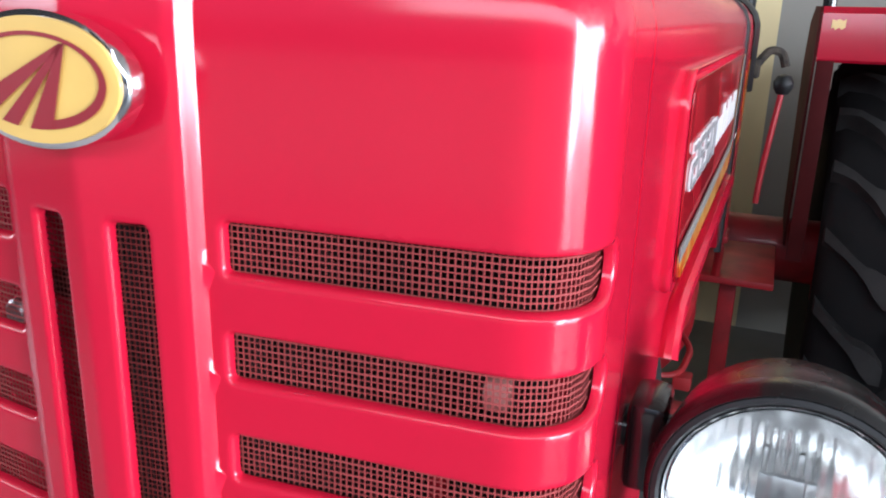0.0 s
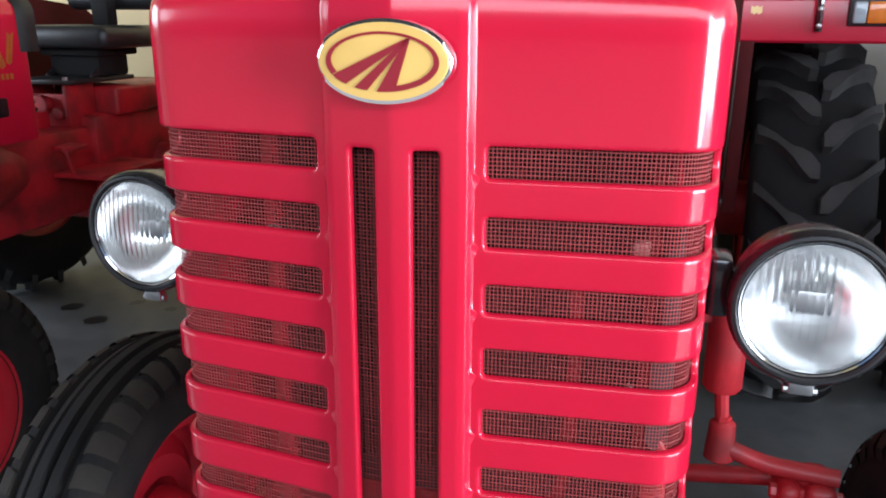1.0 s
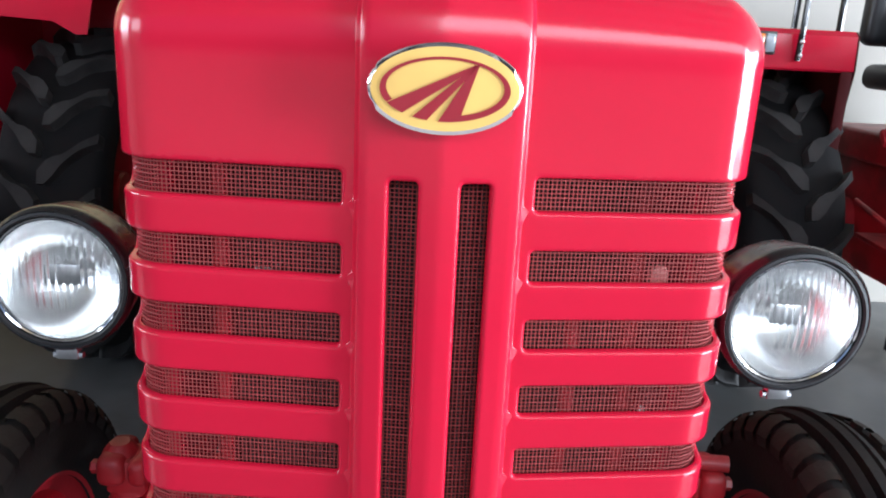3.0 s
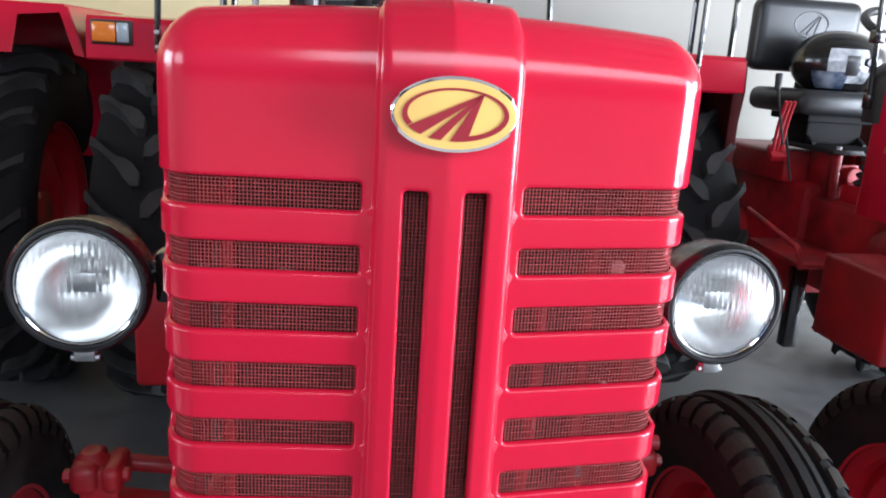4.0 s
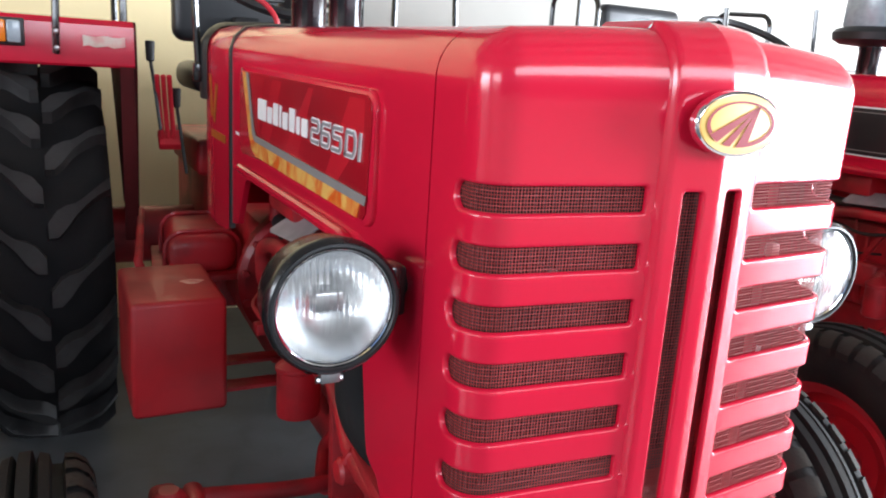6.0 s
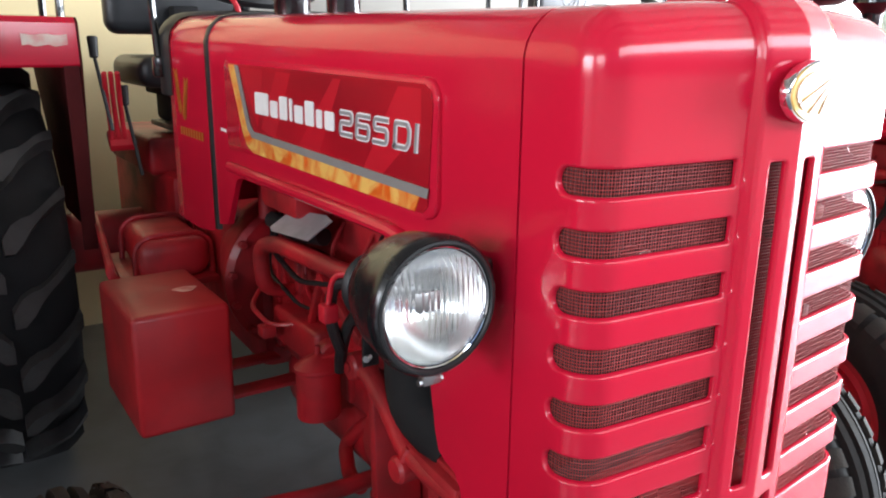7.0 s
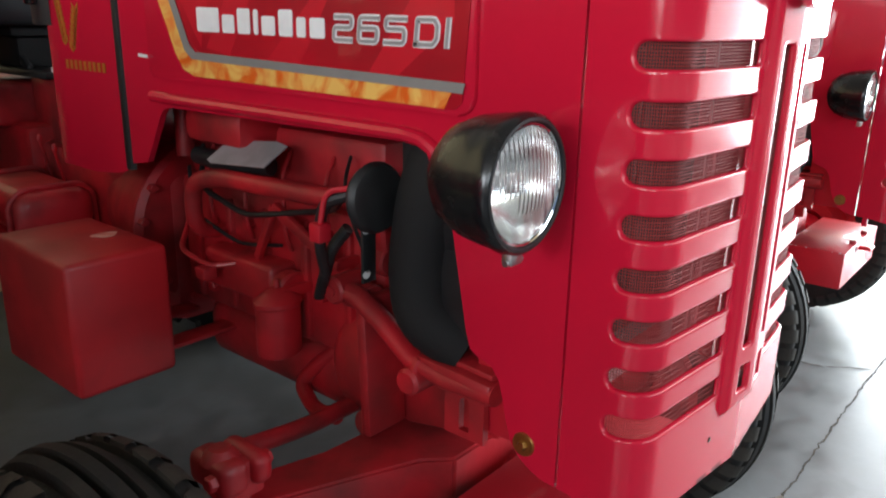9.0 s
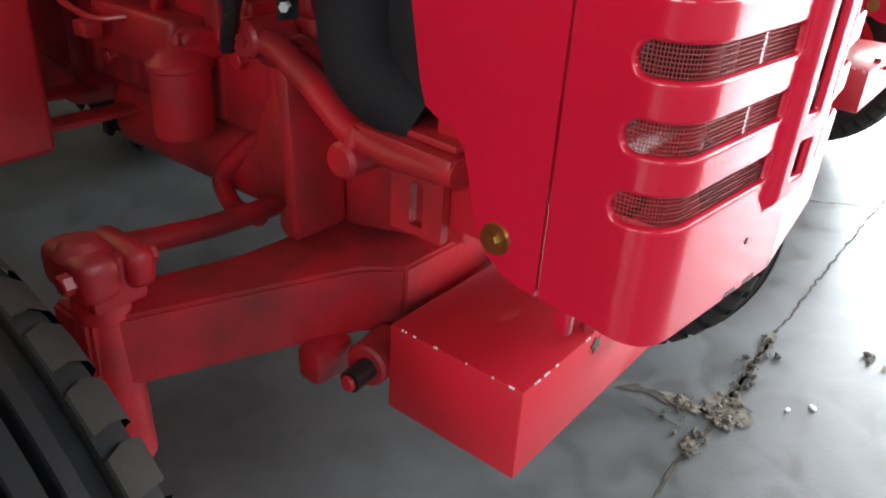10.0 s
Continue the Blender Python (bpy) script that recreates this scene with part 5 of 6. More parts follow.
def wheat_print(parent, k):
    """Two ears of wheat and a row of small marks in gold."""
    cw = next(o for o in parent.children if o.name.startswith("dash_cowl"))
    for y0, z0, y1, z1 in ((1.365, 1.182, 1.385, 1.262), (1.334, 1.170, 1.306, 1.244)):
        bm = bmesh.new()
        for j in range(8):
            t = j / 7
            y, z = y0 + (y1 - y0) * t, z0 + (z1 - z0) * t
            for s in (-1, 1):
                plate(bm, [(y, z), (y + s * 0.012, z + 0.009), (y + s * 0.014, z + 0.023), (y + s * 0.003, z + 0.015)], side_place(k, 0.0025), 0.0006)
        part("wheat_ear", bm, gold, cw, "golden wheat ear print")["kind"] = "stuff"
    for j in range(9):
        bm = bmesh.new()
        a = 1.205 + 0.0195 * j
        plate(bm, [(a, 1.137), (a + 0.012, 1.137), (a + 0.012, 1.155), (a, 1.155)], side_place(k, 0.0025), 0.0006)
        part("print_bar", bm, gold, cw)


def strokes(lines, wide):
    """Rounded letter strokes as outlines: each line of points becomes a band of the given width."""
    out = []
    for line in lines:
        pts = [Vector(p) for p in rounded([(a, b, 0.0) for a, b in line], 0.0055 if len(line) < 7 else 0.0022, 3)] if len(line) > 2 else [Vector((a, b, 0.0)) for a, b in line]
        left, right = [], []
        for j, p in enumerate(pts):
            d = (pts[min(j + 1, len(pts) - 1)] - pts[max(j - 1, 0)]).normalized()
            grow = 0.5 * wide
            left.append((p.x - d.y * grow, p.y + d.x * grow))
            right.append((p.x + d.y * grow, p.y - d.x * grow))
        out.append((left, right))
    return out


def model_number(parent, on):
    """Square-cut italic figures, silver with a white outline."""
    w, h, lean = 0.0425, 0.0375, 0.10
    two = [(0.002, h - 0.0035), (w - 0.004, h - 0.0035), (w - 0.004, h * 0.53), (0.004, h * 0.53), (0.004, 0.0035), (w - 0.001, 0.0035)]
    six = [(w - 0.001, h - 0.0035), (0.004, h - 0.0035), (0.004, 0.0035), (w - 0.004, 0.0035), (w - 0.004, h * 0.55), (0.007, h * 0.55)]
    five = [(w - 0.001, h - 0.0035), (0.004, h - 0.0035), (0.004, h * 0.56), (w - 0.004, h * 0.56), (w - 0.004, 0.0035), (0.001, 0.0035)]
    dee = [(0.004, 0.0), (0.004, h - 0.0035), (w - 0.010, h - 0.0035), (w - 0.004, h - 0.011), (w - 0.004, 0.011), (w - 0.010, 0.0035), (0.0, 0.0035)]
    eye = [(0.004, 0.0), (0.004, h)]
    for glyphs, wide, mat, up, label in ((0, 0.0088, white, 0.0016, "white outline of the model number 265 DI"), (0, 0.0046, silver_print, 0.0030, "silver model number 265 DI in square figures")):
        bm = bmesh.new()
        for glyph, at in ((two, 0.0), (six, 0.0500), (five, 0.100), (dee, 0.1555), (eye, 0.2070)):
            for left, right in strokes([glyph], wide):
                rows = [[bm.verts.new(on(at + u + lean * v, v, up + d)) for (u, v), d in ((a, 0.0), (a, 0.0012), (b, 0.0012), (b, 0.0))] for a, b in zip(left, right)]
                for p, q in zip(rows, rows[1:]):
                    for j in range(4):
                        bm.faces.new((p[j], q[j], q[(j + 1) % 4], p[(j + 1) % 4]))
                bm.faces.new(rows[0])
                bm.faces.new(rows[-1][::-1])
        part("model_number", bm, mat, parent, label)


def side_print(parent, k):
    """Flame band, grey band, lettering and the bars that stand for the maker's name."""
    body = next(o for o in parent.children if o.name.startswith("bonnet"))

    def on(y, z, d):
        return side_place(k, 0.0078)(y, z, d)

    bm = bmesh.new()
    plate(bm, [(0.290, 1.158), (0.302, 1.148), (0.89, 1.160), (0.92, 1.172), (0.992, 1.298), (0.996, 1.308), (0.300, 1.308), (0.284, 1.300), (0.280, 1.285)], on, 0.0012)
    part("decal_field", bm, decal_red, body, "deep red printed decal field")
    for poly in (((0.855, 1.20), (0.93, 1.302), (0.82, 1.302)), ((0.775, 1.19), (0.84, 1.20), (0.76, 1.302), (0.70, 1.302)), ((0.60, 1.185), (0.68, 1.187), (0.545, 1.302), (0.52, 1.302)), ((0.40, 1.184), (0.455, 1.185), (0.36, 1.302), (0.305, 1.302), (0.305, 1.255))):
        bm = bmesh.new()
        plate(bm, poly, lambda u, v, d: on(u, v, d + 0.0012), 0.0002)
        part("bright_shard", bm, bright_decal, body)
    bm = bmesh.new()
    plate(bm, [(0.318, 1.148), (0.88, 1.152), (0.912, 1.162), (0.932, 1.185), (0.994, 1.306), (0.957, 1.306), (0.905, 1.195), (0.885, 1.180), (0.306, 1.170)], lambda u, v, d: on(u, v, d + 0.0014), 0.0012)
    part("flame_band", bm, flame, body, "yellow and orange flame print")
    bm = bmesh.new()
    plate(bm, [(0.288, 1.169), (0.882, 1.180), (0.903, 1.194), (0.956, 1.306), (0.938, 1.306), (0.888, 1.204), (0.872, 1.192), (0.284, 1.182)], lambda u, v, d: on(u, v, d + 0.0028), 0.0012)
    part("grey_band", bm, grey, body)
    # the maker's name as plain bars
    u = 0.860
    for n, (w, h) in enumerate(((0.062, 0.038), (0.032, 0.028), (0.032, 0.038), (0.011, 0.037), (0.032, 0.028), (0.032, 0.038), (0.020, 0.028), (0.032, 0.028))):
        bm = bmesh.new()
        a, b = u - w, u
        plate(bm, round_rect(a, b, 1.2255, 1.2255 + h, 0.004, 0.004, n=3), lambda p, q, d: on(p, q, d + 0.0016), 0.0014)
        part("name_bar", bm, white, body, "plain white bar in place of the maker's name" if n == 0 else "")
        u -= w + 0.0093
    if k < 0:
        model_number(body, lambda p, q, d: on(0.527 - p, 1.222 + q, d))
    else:
        model_number(body, lambda p, q, d: on(0.302 + p, 1.222 + q, d))
    bm = bmesh.new()
    plate(bm, [(1.032, 1.174), (1.064, 1.175), (1.064, 1.181), (1.032, 1.180)], side_place(k, 0.0078), 0.0008)
    part("small_print", bm, white, body)
    wheat_print(parent, k)


def tractor(label, group):
    t = thing("tractor", label, "tractor", group)
    nose(t)
    screen(t)
    bonnet(t)
    emblem(t)
    for k in (-1, 1):
        headlamp(t, k)
    cowl(t)
    stacks(t)
    radiator(t)
    front_end(t)
    for k in (-1, 1):
        front_wheel(t, k)
        rear_wheel(t, k)
    engine(t)
    side_box(t)
    rear_end(t)
    return t


# ---- the building ----
def room(x0, x1, y0, y1, z1):
    bm = bmesh.new()
    box(bm, x0 - 0.2, x1 + 0.2, y0 - 0.2, y1 + 0.2, -0.12, 0.0)
    tagged(part("floor", bm, concrete, None, angle=30), "worn grey concrete floor with cracks", "floor", kind="structure")
    bm = bmesh.new()
    box(bm, -60, 60, -60, 60, -0.4, -0.125)
    tagged(part("ground", bm, ground_mat, None), "pale concrete yard outside", "ground", kind="structure")
    bm = bmesh.new()
    box(bm, x0 - 0.2, x1 + 0.2, y0 - 0.2, y1 + 0.2, z1, z1 + 0.15)
    for j in range(7):
        y = y0 + (y1 - y0) * (j + 0.5) / 7
        box(bm, x0, x1, y - 0.08, y + 0.08, z1 - 0.22, z1 + 0.01)
    tagged(part("ceiling", bm, ceiling_paint, None), "pale painted ceiling with beams", "ceiling", kind="structure")
    bm = bmesh.new()
    box(bm, x0, 0.3, y1, y1 + 0.2, 0, z1)
    tagged(part("wall_north", bm, cream, None), "cream painted back wall", "wall", kind="structure")
    bm = bmesh.new()
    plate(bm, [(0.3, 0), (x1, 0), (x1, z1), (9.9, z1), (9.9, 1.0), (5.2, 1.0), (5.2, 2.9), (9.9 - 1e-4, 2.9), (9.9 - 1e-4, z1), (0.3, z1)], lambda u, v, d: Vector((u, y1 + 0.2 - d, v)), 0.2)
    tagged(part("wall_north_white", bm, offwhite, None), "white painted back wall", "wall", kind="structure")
    bm = bmesh.new()
    # unseen doorway, added to make room for the western fill lamp
    plate(bm, [(y0, 3.05), (1.6, 3.05), (1.6, 0), (y1, 0), (y1, z1), (y0, z1)], lambda u, v, d: Vector((x0 - 0.2 + d, u, v)), 0.2)
    tagged(part("wall_west", bm, cream, None), "cream painted side wall with a doorway added for fill light", "wall", kind="structure")
    bm = bmesh.new()
    plate(bm, [(y0, 3.1), (1.7, 3.1), (1.7, 0), (y1, 0), (y1, 1.0), (2.1, 1.0), (2.1, 2.9), (y1 - 0.12, 2.9), (y1 - 0.12, 1.0 + 1e-4), (y1, 1.0 + 1e-4), (y1, z1), (y0, z1)], lambda u, v, d: Vector((x1 + 0.2 - d, u, v)), 0.2)
    tagged(part("wall_east", bm, cream, None), "cream painted side wall with an open bay", "wall", kind="structure")
    bm = bmesh.new()
    plate(bm, [(x0, 0), (-6.4, 0), (-6.4, 3.1), (9.7, 3.1), (9.7, 0), (x1, 0), (x1, z1), (x0, z1)], lambda u, v, d: Vector((u, y0 - d, v)), 0.2)
    tagged(part("wall_south", bm, cream, None), "cream front wall over a wide open shutter bay", "wall", kind="structure")
    grey_room = material("grey_room_wall", (0.17, 0.18, 0.165), 0.8, spots=0.4)
    frame_grey = material("grey_window_frame", (0.4, 0.41, 0.4), 0.5, spots=0.3)

    def window(name, a, b, count, place):
        win = thing(name, "grey steel-framed window with large panes", "window", kind="structure")

        def bar(u0, u1, v0, v1, d0, d1, label, mat):
            bm = bmesh.new()
            plate(bm, [(u0, v0), (u1, v0), (u1, v1), (u0, v1)], lambda u, v, d: place(u, v, d0 + d), d1 - d0)
            return part(label, bm, mat, win)

        step = (b - a) / count
        for j in range(count + 1):
            u = min(max(a + step * j, a + 0.035), b - 0.035)
            bar(u - 0.035, u + 0.035, 1.0, 2.9, 0.02, 0.10, "window_frame", frame_grey)
        for v in (1.0, 2.05, 2.84):
            bar(a, b, v, v + 0.06, 0.03, 0.09, "window_bar", frame_grey)
        for j in range(count):
            pane = bar(a + step * j + 0.03, a + step * (j + 1) - 0.03, 1.05, 2.85, 0.055, 0.061, "pane", pane_glass)
            pane.visible_shadow = False

    window("window_1", 5.2, 9.9, 2, lambda u, v, d: Vector((u, y1 + d, v)))
    window("window_2", 2.1, y1 - 0.12, 2, lambda u, v, d: Vector((x1 + d, u, v)))
    bm = bmesh.new()
    box(bm, 4.9, 13.0, y1 + 1.6, y1 + 1.7, 0, z1)
    tagged(part("backdrop", bm, grey_room, None), "grey wall of the room behind the window", "wall", kind="structure")
    bm = bmesh.new()
    box(bm, 12.9, 13.0, 1.9, y1 + 1.6, 0, z1)
    tagged(part("backdrop", bm, grey_room, None), "grey wall of the room behind the window", "wall", kind="structure")


room(-7.0, 10.0, -3.1, 3.4, 3.5)

mine = tractor("glossy red tractor with slotted grille and flame decal", "tractors parked in a row")
right_one = copy_thing(mine, pose(1.925, 0.08, 0, 0, 0, 0.6))
tagged(right_one, "red tractor with a black side stripe and helmet on its seat", "tractor", "tractors parked in a row")
left_one = copy_thing(mine, pose(-2.16, 0.13, 0, 0, 0, 1))
tagged(left_one, "red tractor parked in the shade beside a wall", "tractor", "tractors parked in a row")
for ob in right_one.children:
    if ob.name.split(".")[0] == "fender" and sum(c[0] for c in ob.bound_box) < 0:
        ob.location.x -= 0.10
        ob.location.y += 0.04
    if ob.name.split(".")[0] == "headlamp" and sum(c[0] for c in ob.bound_box) < 0:
        ob.location.z -= 0.035
for ob in list(right_one.children_recursive):
    if ob.name.split(".")[0] == "footboard":
        ob["label"] = "plain red footboard plate"
    if ob.name.split(".")[0] in ("tank", "strap", "short_lever"):
        bpy.data.objects.remove(ob)
for ob in list(mine.children_recursive):
    if ob.name.split(".")[0] in ("bowl", "collar"):
        above = ob.parent
        bpy.data.objects.remove(ob)
bm = bmesh.new()
lathe(bm, [(0.03, 0.086), (0.09, 0.09), (0.112, 0.098), (0.12, 0.115), (0.12, 0.30), (0.10, 0.325), (0, 0.33)], (-0.15, 0.985, 1.405), (0, 0, 1), 40)
part("bowl", bm, plastic, above, "wide black pre-cleaner bowl")


def open_fender(ob):
    """Wide fender with an arched front lip, a flared outer flap and nothing closing its front."""
    bm = bmesh.new()
    lip = [(0.54, 1.345), (0.93, 1.325), (1.0, 1.287), (1.035, 1.288), (1.06, 1.405), (1.185, 1.418), (1.222, 1.29), (1.252, 1.283), (1.208, 1.436), (0.54, 1.436)]
    plate(bm, lip, lambda u, v, d: Vector((u, 1.80 + d, v)), 0.006)
    box(bm, 0.54, 1.20, 1.80, 2.62, 1.4365, 1.444)
    me = bpy.data.meshes.new("fender")
    bm.normal_update()
    bm.to_mesh(me)
    bm.free()
    me.materials.append(paint)
    ob.data = me
    ob["label"] = "red open-fronted rear fender with a flared flap"
    bm = bmesh.new()
    plate(bm, [(1.80, 1.283), (2.5, 1.283), (2.62, 1.436), (1.80, 1.436)], lambda u, v, d: Vector((1.205 + (1.436 - v) * 0.29 + d, u + 0.007, v)), 0.005)
    part("flap", bm, paint, ob)
    # added plate that hides the bright wall and keeps the arch dark
    bm = bmesh.new()
    box(bm, 0.54, 1.20, 2.60, 2.615, 0.85, 1.434)
    part("rear_panel", bm, paint, ob)
    bm = bmesh.new()
    plate(bm, [(1.84, 0.70), (2.45, 0.70), (2.70, 1.2), (2.62, 1.436), (1.81, 1.436), (1.80, 1.29)], lambda u, v, d: Vector((0.53 + d, u, v)), 0.008)
    part("inner_panel", bm, paint, ob)


# the shaded tractor has plain fenders and no hand lever
for ob in [o for o in left_one.children if o.name.split(".")[0] in ("hand_lever", "cable_hook")]:
    for c in list(ob.children) + [ob]:
        bpy.data.objects.remove(c)
for ob in list(left_one.children):
    if ob.name.split(".")[0] == "fender":
        for c in list(ob.children):
            if c.name.split(".")[0] in ("clear_light", "amber_light", "light_housing", "mirror_rod", "fender_stay"):
                bpy.data.objects.remove(c)
        if sum(c[0] for c in ob.bound_box) > 0:
            for c in list(ob.children):
                if c.name.split(".")[0] != "grab_rail":
                    bpy.data.objects.remove(c)
            open_fender(ob)
            ob.location.x += 0.07
    if ob.name.split(".")[0] in ("rear_tyre", "rear_rim") and sum(c[0] for c in ob.bound_box) > 0:
        ob.location.x += 0.30
bm = bmesh.new()
cyl(bm, (0.70, 2.29, 0.655), (1.02, 2.29, 0.655), 0.10, seg=24, bev=0.01)
part("axle_extension", bm, cast, left_one, "red axle extension for a wider track")
for k in (-1, 1):
    side_print(mine, k)


# ---- prints and stickers on the three tractors ----
def child_named(parent, name):
    return next(o for o in parent.children if o.name.split(".")[0] == name)


def stripe_print(parent, k):
    """Black strip with a white border, a model number and bars for the maker's name."""
    body = child_named(parent, "bonnet")
    for name, inset, up, mat in (("stripe_border", 0.0, 0.0075, white), ("black_stripe", 0.005, 0.0090, dark_print)):
        bm = bmesh.new()
        poly = round_rect(0.300 + inset, 1.01 - inset, 1.150 + inset, 1.300 - inset, 0.045 - inset, 0.012)
        plate(bm, poly, side_place(k, up), 0.001)
        part(name, bm, mat, body, "black decal strip with a white border" if mat is dark_print else "")
    lettering("model_number", "275", 0.05, white, body, lambda p, q, d: side_place(k, 0.0102)(0.72 - p if k < 0 else 0.62 + p, 1.206 + q, d), stretch=1.0, label="white model number lettering")
    u = 0.60
    for w in (0.05, 0.03, 0.03, 0.012, 0.03, 0.03):
        bm = bmesh.new()
        plate(bm, [(u, 1.208), (u, 1.240), (u - w, 1.240), (u - w, 1.208)], side_place(k, 0.0102), 0.001)
        part("name_bar", bm, white, body)
        u -= w + 0.007
    for z in (1.166, 1.282):
        bm = bmesh.new()
        plate(bm, [(0.37, z), (0.98, z), (0.98, z + 0.0025), (0.37, z + 0.0025)], side_place(k, 0.0102), 0.0006)
        part("pin_line", bm, grey, body)


stripe_print(right_one, -1)
wheat_print(right_one, -1)
wheat_print(left_one, 1)


def badge(parent):
    """Dark maker's badge on the shaded tractor's cowl."""
    cw = child_named(parent, "dash_cowl")
    bm = bmesh.new()
    plate(bm, round_rect(1.22, 1.33, 1.02, 1.08, 0.008), side_place(1, 0.0015), 0.003, 0.001)
    part("badge", bm, dark_print, cw, "small dark badge")


badge(left_one)


def fender_sticker(parent, name, x0, x1, z0, z1, mat, label):
    fender = [o for o in parent.children if o.name.split(".")[0] == "fender"][0 if x0 < 0 else 1]
    bm = bmesh.new()

    def on(u, v, d):
        return Vector((u, 1.80 + (v - 1.296) * 0.098 - 0.0012 - d, v))

    n = 7
    low = [(x0 + (x1 - x0) * j / n, z0 + 0.003 * math.sin(j * 2.1)) for j in range(n + 1)]
    top = [(x0 + (x1 - x0) * j / n, z1 + 0.002 * math.cos(j * 1.7)) for j in range(n, -1, -1)]
    plate(bm, low + top, on, 0.0008)
    return part(name, bm, mat, fender, label)


fender_sticker(mine, "worn_sticker", -0.544, -0.435, 1.340, 1.368, paper, "worn peeling paper sticker")
fender_sticker(mine, "yellow_sticker", 0.433, 0.463, 1.363, 1.383, yellow, "small yellow sticker")


# ---- helmet on the neighbour's seat ----
def helmet(m):
    h = thing("helmet", "black full-face helmet with broken silver prints on a seat", "helmet", at=m)

    def shell(a, b, out=0.0):
        """a runs round from the face, b up from the rim."""
        ca, cb = math.cos(a), math.cos(b)
        x = (0.155 + out) * ca * cb + 0.012 * ca
        y = (0.122 + out) * math.sin(a) * cb
        z = 0.125 + (0.135 + out) * math.sin(b)
        return Vector((x, y, z))

    def cap(a0, a1, b0, b1, n, q, out, thick, wrap=False):
        bm = bmesh.new()
        g = [[[bm.verts.new(shell(a0 + (a1 - a0) * i / n, b0 + (b1 - b0) * j / q, out - d)) for j in range(q + 1)] for i in range(n + 1)] for d in (0, thick)]
        for i in range(n):
            for j in range(q):
                bm.faces.new((g[0][i][j], g[0][i + 1][j], g[0][i + 1][j + 1], g[0][i][j + 1]))
                bm.faces.new((g[1][i][j], g[1][i][j + 1], g[1][i + 1][j + 1], g[1][i + 1][j]))
        for i in range(n):
            for j in (0, q):
                bm.faces.new((g[0][i][j], g[0][i + 1][j], g[1][i + 1][j], g[1][i][j]))
        if not wrap:
            for j in range(q):
                for i in (0, n):
                    bm.faces.new((g[0][i][j], g[0][i][j + 1], g[1][i][j + 1], g[1][i][j]))
        bmesh.ops.remove_doubles(bm, verts=bm.verts, dist=0.0004)
        return bm

    part("shell", cap(0, 2 * math.pi, radians(-58), radians(90), 48, 20, 0.0, 0.012, True), black, h, "glossy black shell", 60)
    part("visor", cap(radians(-70), radians(70), radians(-12), radians(28), 24, 8, 0.006, 0.003), dark_print, h, "dark smoked visor", 60)
    for s in (-1, 1):
        part("side_print", cap(radians(s * 66), radians(s * 122), radians(-34), radians(26), 12, 8, 0.0016, 0.001), helmet_white, h, "silver printed flank, dark mottle imitating reflections", 60)
        part("blue_print", cap(radians(s * 96), radians(s * 142), radians(-48), radians(-14), 10, 5, 0.0026, 0.001), helmet_blue, h, "", 60)
        part("dark_flash", cap(radians(s * 84), radians(s * 100), radians(-20), radians(14), 6, 6, 0.0026, 0.001), dark_print, h, "", 60)
        bm = bmesh.new()
        lathe(bm, [(0, 0.006), (0.016, 0.006), (0.019, 0.0)], shell(radians(s * 72), radians(4), 0.005), (0.3, s, 0.05), 20)
        part("visor_pivot", bm, plastic, h)
    part("rim_trim", cap(0, 2 * math.pi, radians(-61), radians(-56), 48, 2, 0.002, 0.014, True), plastic, h, "", 60)
    return h


helmet(pose(1.93, 2.18, 1.298, 0, 0, -6) @ Matrix.Diagonal((1.1, 1.1, 0.95, 1)))


# ---- broken places in the floor ----
def ragged(line, wide, seed, step=0.03):
    """A ragged strip along a line on the floor."""
    rng = random.Random(seed)
    pts = []
    for a, b in zip(line, line[1:]):
        a, b = Vector(a), Vector(b)
        n = max(1, int((b - a).length / step))
        pts += [(a.lerp(b, j / n), (b - a).normalized()) for j in range(n)]
    pts.append((Vector(line[-1]), (Vector(line[-1]) - Vector(line[-2])).normalized()))
    left, right = [], []
    for j, (p, d) in enumerate(pts):
        n = Vector((-d.y, d.x))
        w = wide * (0.35 + 0.9 * rng.random()) * (0.25 if j in (0, len(pts) - 1) else 1.0)
        c = p + n * rng.uniform(-0.5, 0.5) * (0.008 + wide * 0.5)
        left.append(c + n * w)
        right.append(c - n * w * (0.6 + 0.6 * rng.random()))
    return left, right


def crack(line, wide, seed, step=0.03):
    bm = bmesh.new()
    left, right = ragged(line, wide, seed, step)
    rows = [(bm.verts.new((a.x, a.y, 0.0022)), bm.verts.new((b.x, b.y, 0.0022))) for a, b in zip(left, right)]
    for a, b in zip(rows, rows[1:]):
        bm.faces.new((a[0], b[0], b[1], a[1]))
    return bm


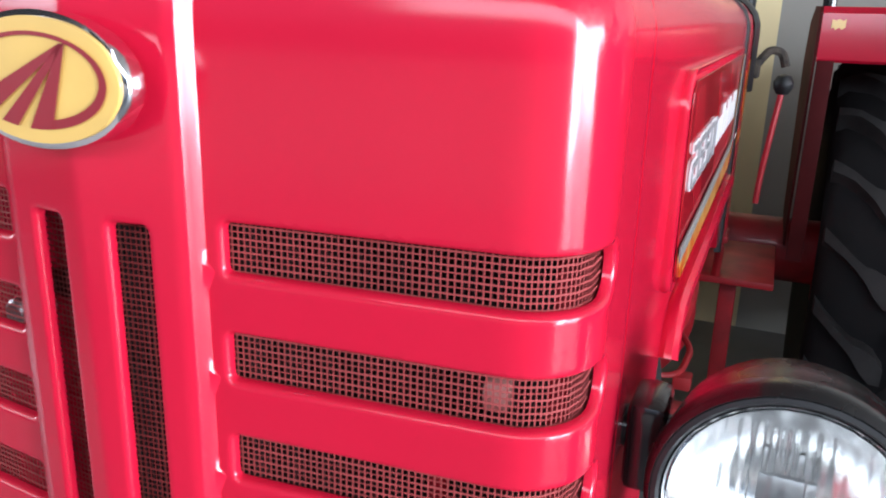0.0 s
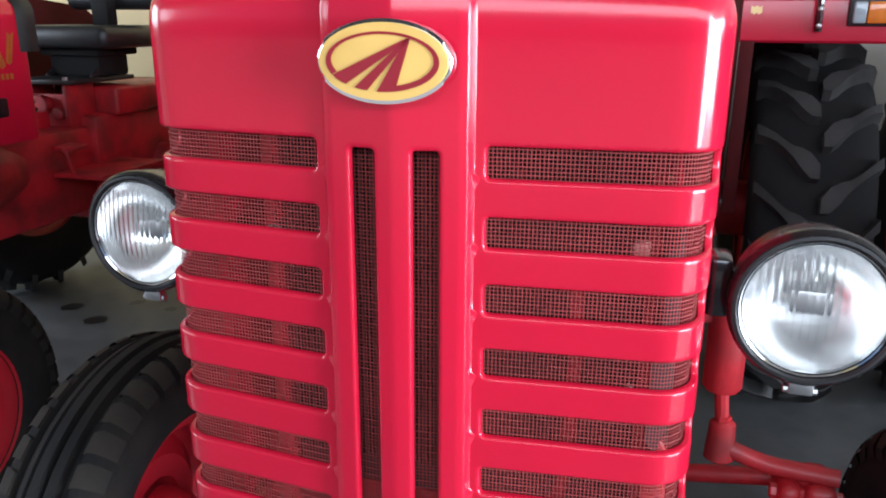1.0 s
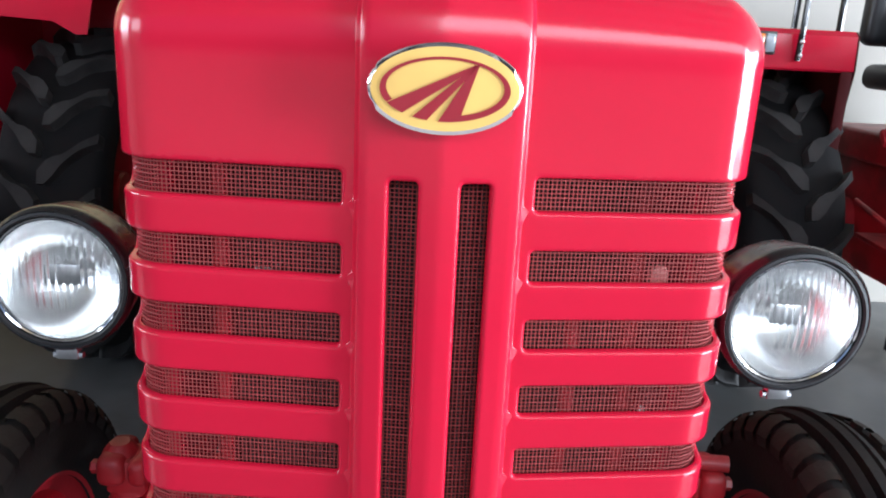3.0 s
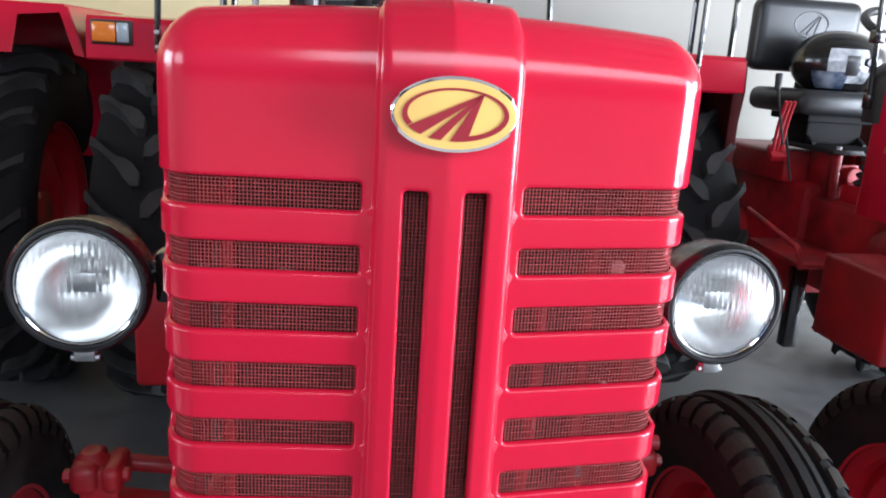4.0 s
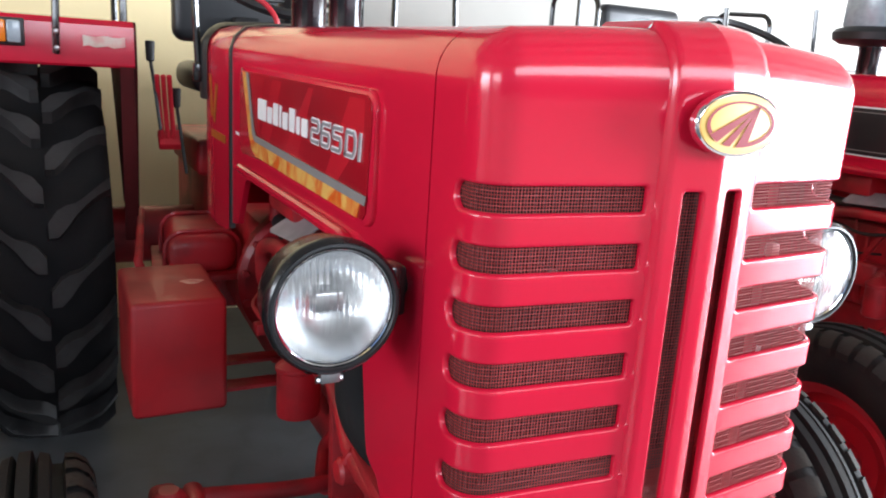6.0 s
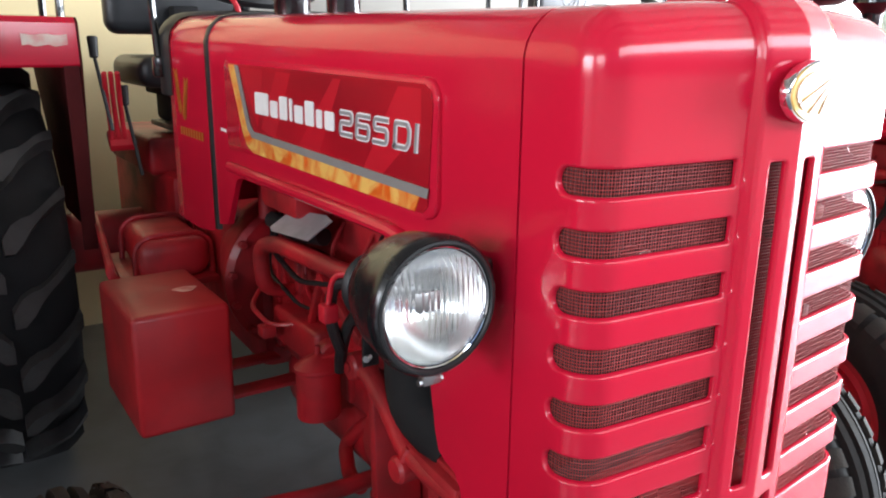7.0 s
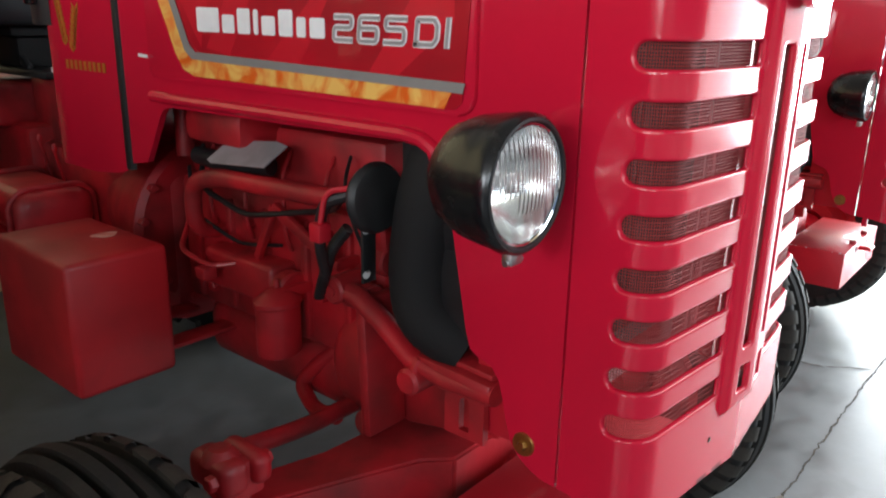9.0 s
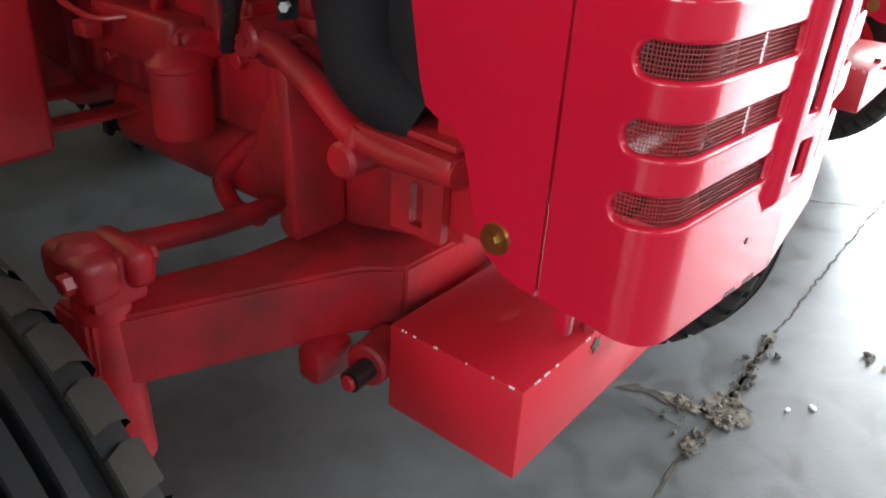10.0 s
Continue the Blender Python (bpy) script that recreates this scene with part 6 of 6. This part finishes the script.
def broken_floor():
    t = thing("floor_crack", "ragged crack with crumbled concrete in the floor", "crack", kind="structure")
    lines = (([(0.60, 0.118), (0.79, 0.124), (0.955, 0.128), (1.07, 0.126), (1.33, 0.130), (1.61, 0.126), (1.87, 0.124), (2.4, 0.11)], 0.0035),
             ([(0.60, 0.118), (0.79, 0.124), (0.94, 0.128)], 0.010),
             ([(0.515, 0.33), (0.541, 0.298), (0.55, 0.23), (0.556, 0.173), (0.575, 0.12)], 0.013),
             ([(0.58, 0.10), (0.51, 0.115), (0.44, 0.126), (0.33, 0.12), (0.26, 0.115)], 0.0055),
             ([(0.487, 0.255), (0.483, 0.20), (0.481, 0.159)], 0.003),
             ([(1.97, 0.272), (1.955, 0.34), (1.97, 0.42)], 0.005),
             ([(1.97, 0.272), (2.03, 0.20), (2.08, 0.10)], 0.004))
    for n, (line, wide) in enumerate(lines):
        part("crack", crack(line, wide, 30 + n, 0.022), crack_dark, t)
    rng = random.Random(8)
    for cx, cy, rx, ry in ((0.60, 0.11, 0.070, 0.050), (0.44, 0.126, 0.022, 0.016), (0.56, 0.19, 0.022, 0.05), (1.045, -0.085, 0.02, 0.009), (0.955, 0.128, 0.03, 0.014), (1.02, -0.12, 0.013, 0.006)):
        bm = bmesh.new()
        loop = [(rx * (0.7 + 0.55 * rng.random()) * math.cos(a), ry * (0.7 + 0.55 * rng.random()) * math.sin(a)) for a in (2 * math.pi * j / 26 for j in range(26))]
        bm.faces.new([bm.verts.new((cx + u, cy + v, 0.0032)) for u, v in loop])
        part("spalled_patch", bm, rubble, t, "crumbled patch of broken concrete")
    bm = bmesh.new()
    spots = [((0.60, 0.11), 0.06, 70), ((0.56, 0.19), 0.045, 34), ((0.45, 0.126), 0.05, 26), ((0.80, 0.122), 0.10, 30), ((0.955, 0.128), 0.03, 12), ((1.045, -0.085), 0.016, 6)]
    for (cx, cy), spread, count in spots:
        for _ in range(count):
            s = 0.0022 + 0.006 * rng.random() ** 2
            x = cx + rng.gauss(0, spread * 0.55)
            y = cy + rng.gauss(0, min(spread, 0.035) * 0.45)
            m = Matrix.Translation((x, y, 0.003 + s * 0.25)) @ Matrix.Rotation(rng.uniform(0, 6), 4, (rng.random(), rng.random(), 1)) @ Matrix.Diagonal((s * rng.uniform(0.8, 1.8), s, s * 0.7, 1))
            bmesh.ops.create_icosphere(bm, subdivisions=1, radius=1.0, matrix=m)
    tagged(part("rubble", bm, rubble, t, "loose crumbs of concrete", 10), kind="stuff")


broken_floor()


def oil_spots():
    rng = random.Random(3)
    for x, y, r in ((-2.45, 2.2, 0.05), (-2.19, 2.34, 0.035), (-2.23, 2.09, 0.05), (-1.98, 2.31, 0.03)):
        bm = bmesh.new()
        loop = [(r * (0.8 + 0.4 * rng.random()) * math.cos(a), r * (0.8 + 0.4 * rng.random()) * math.sin(a)) for a in (2 * math.pi * j / 24 for j in range(24))]
        bm.faces.new([bm.verts.new((x + u, y + v, 0.0025)) for u, v in loop])
        tagged(part("oil_spot", bm, oil, None), "dark oil drip stain on the concrete floor", "stain", "oil drips on the floor", kind="structure")
    for x, y, s in ((0.70, 0.01, 0.006), (0.745, -0.03, 0.008), (-0.55, 1.15, 0.008), (-0.25, 0.30, 0.006), (-0.21, 0.24, 0.005), (-0.95, 1.6, 0.010), (0.30, -0.05, 0.004)):
        bm = bmesh.new()
        m = Matrix.Translation((x, y, s * 0.3)) @ Matrix.Rotation(s * 500, 4, "Z") @ Matrix.Diagonal((s * 1.5, s, s * 0.4, 1))
        bmesh.ops.create_icosphere(bm, subdivisions=1, radius=1.0, matrix=m)
        tagged(part("paper_scrap", bm, white, None, angle=10), "tiny pale scrap lying on the concrete floor", "litter", "scraps on the floor")


oil_spots()
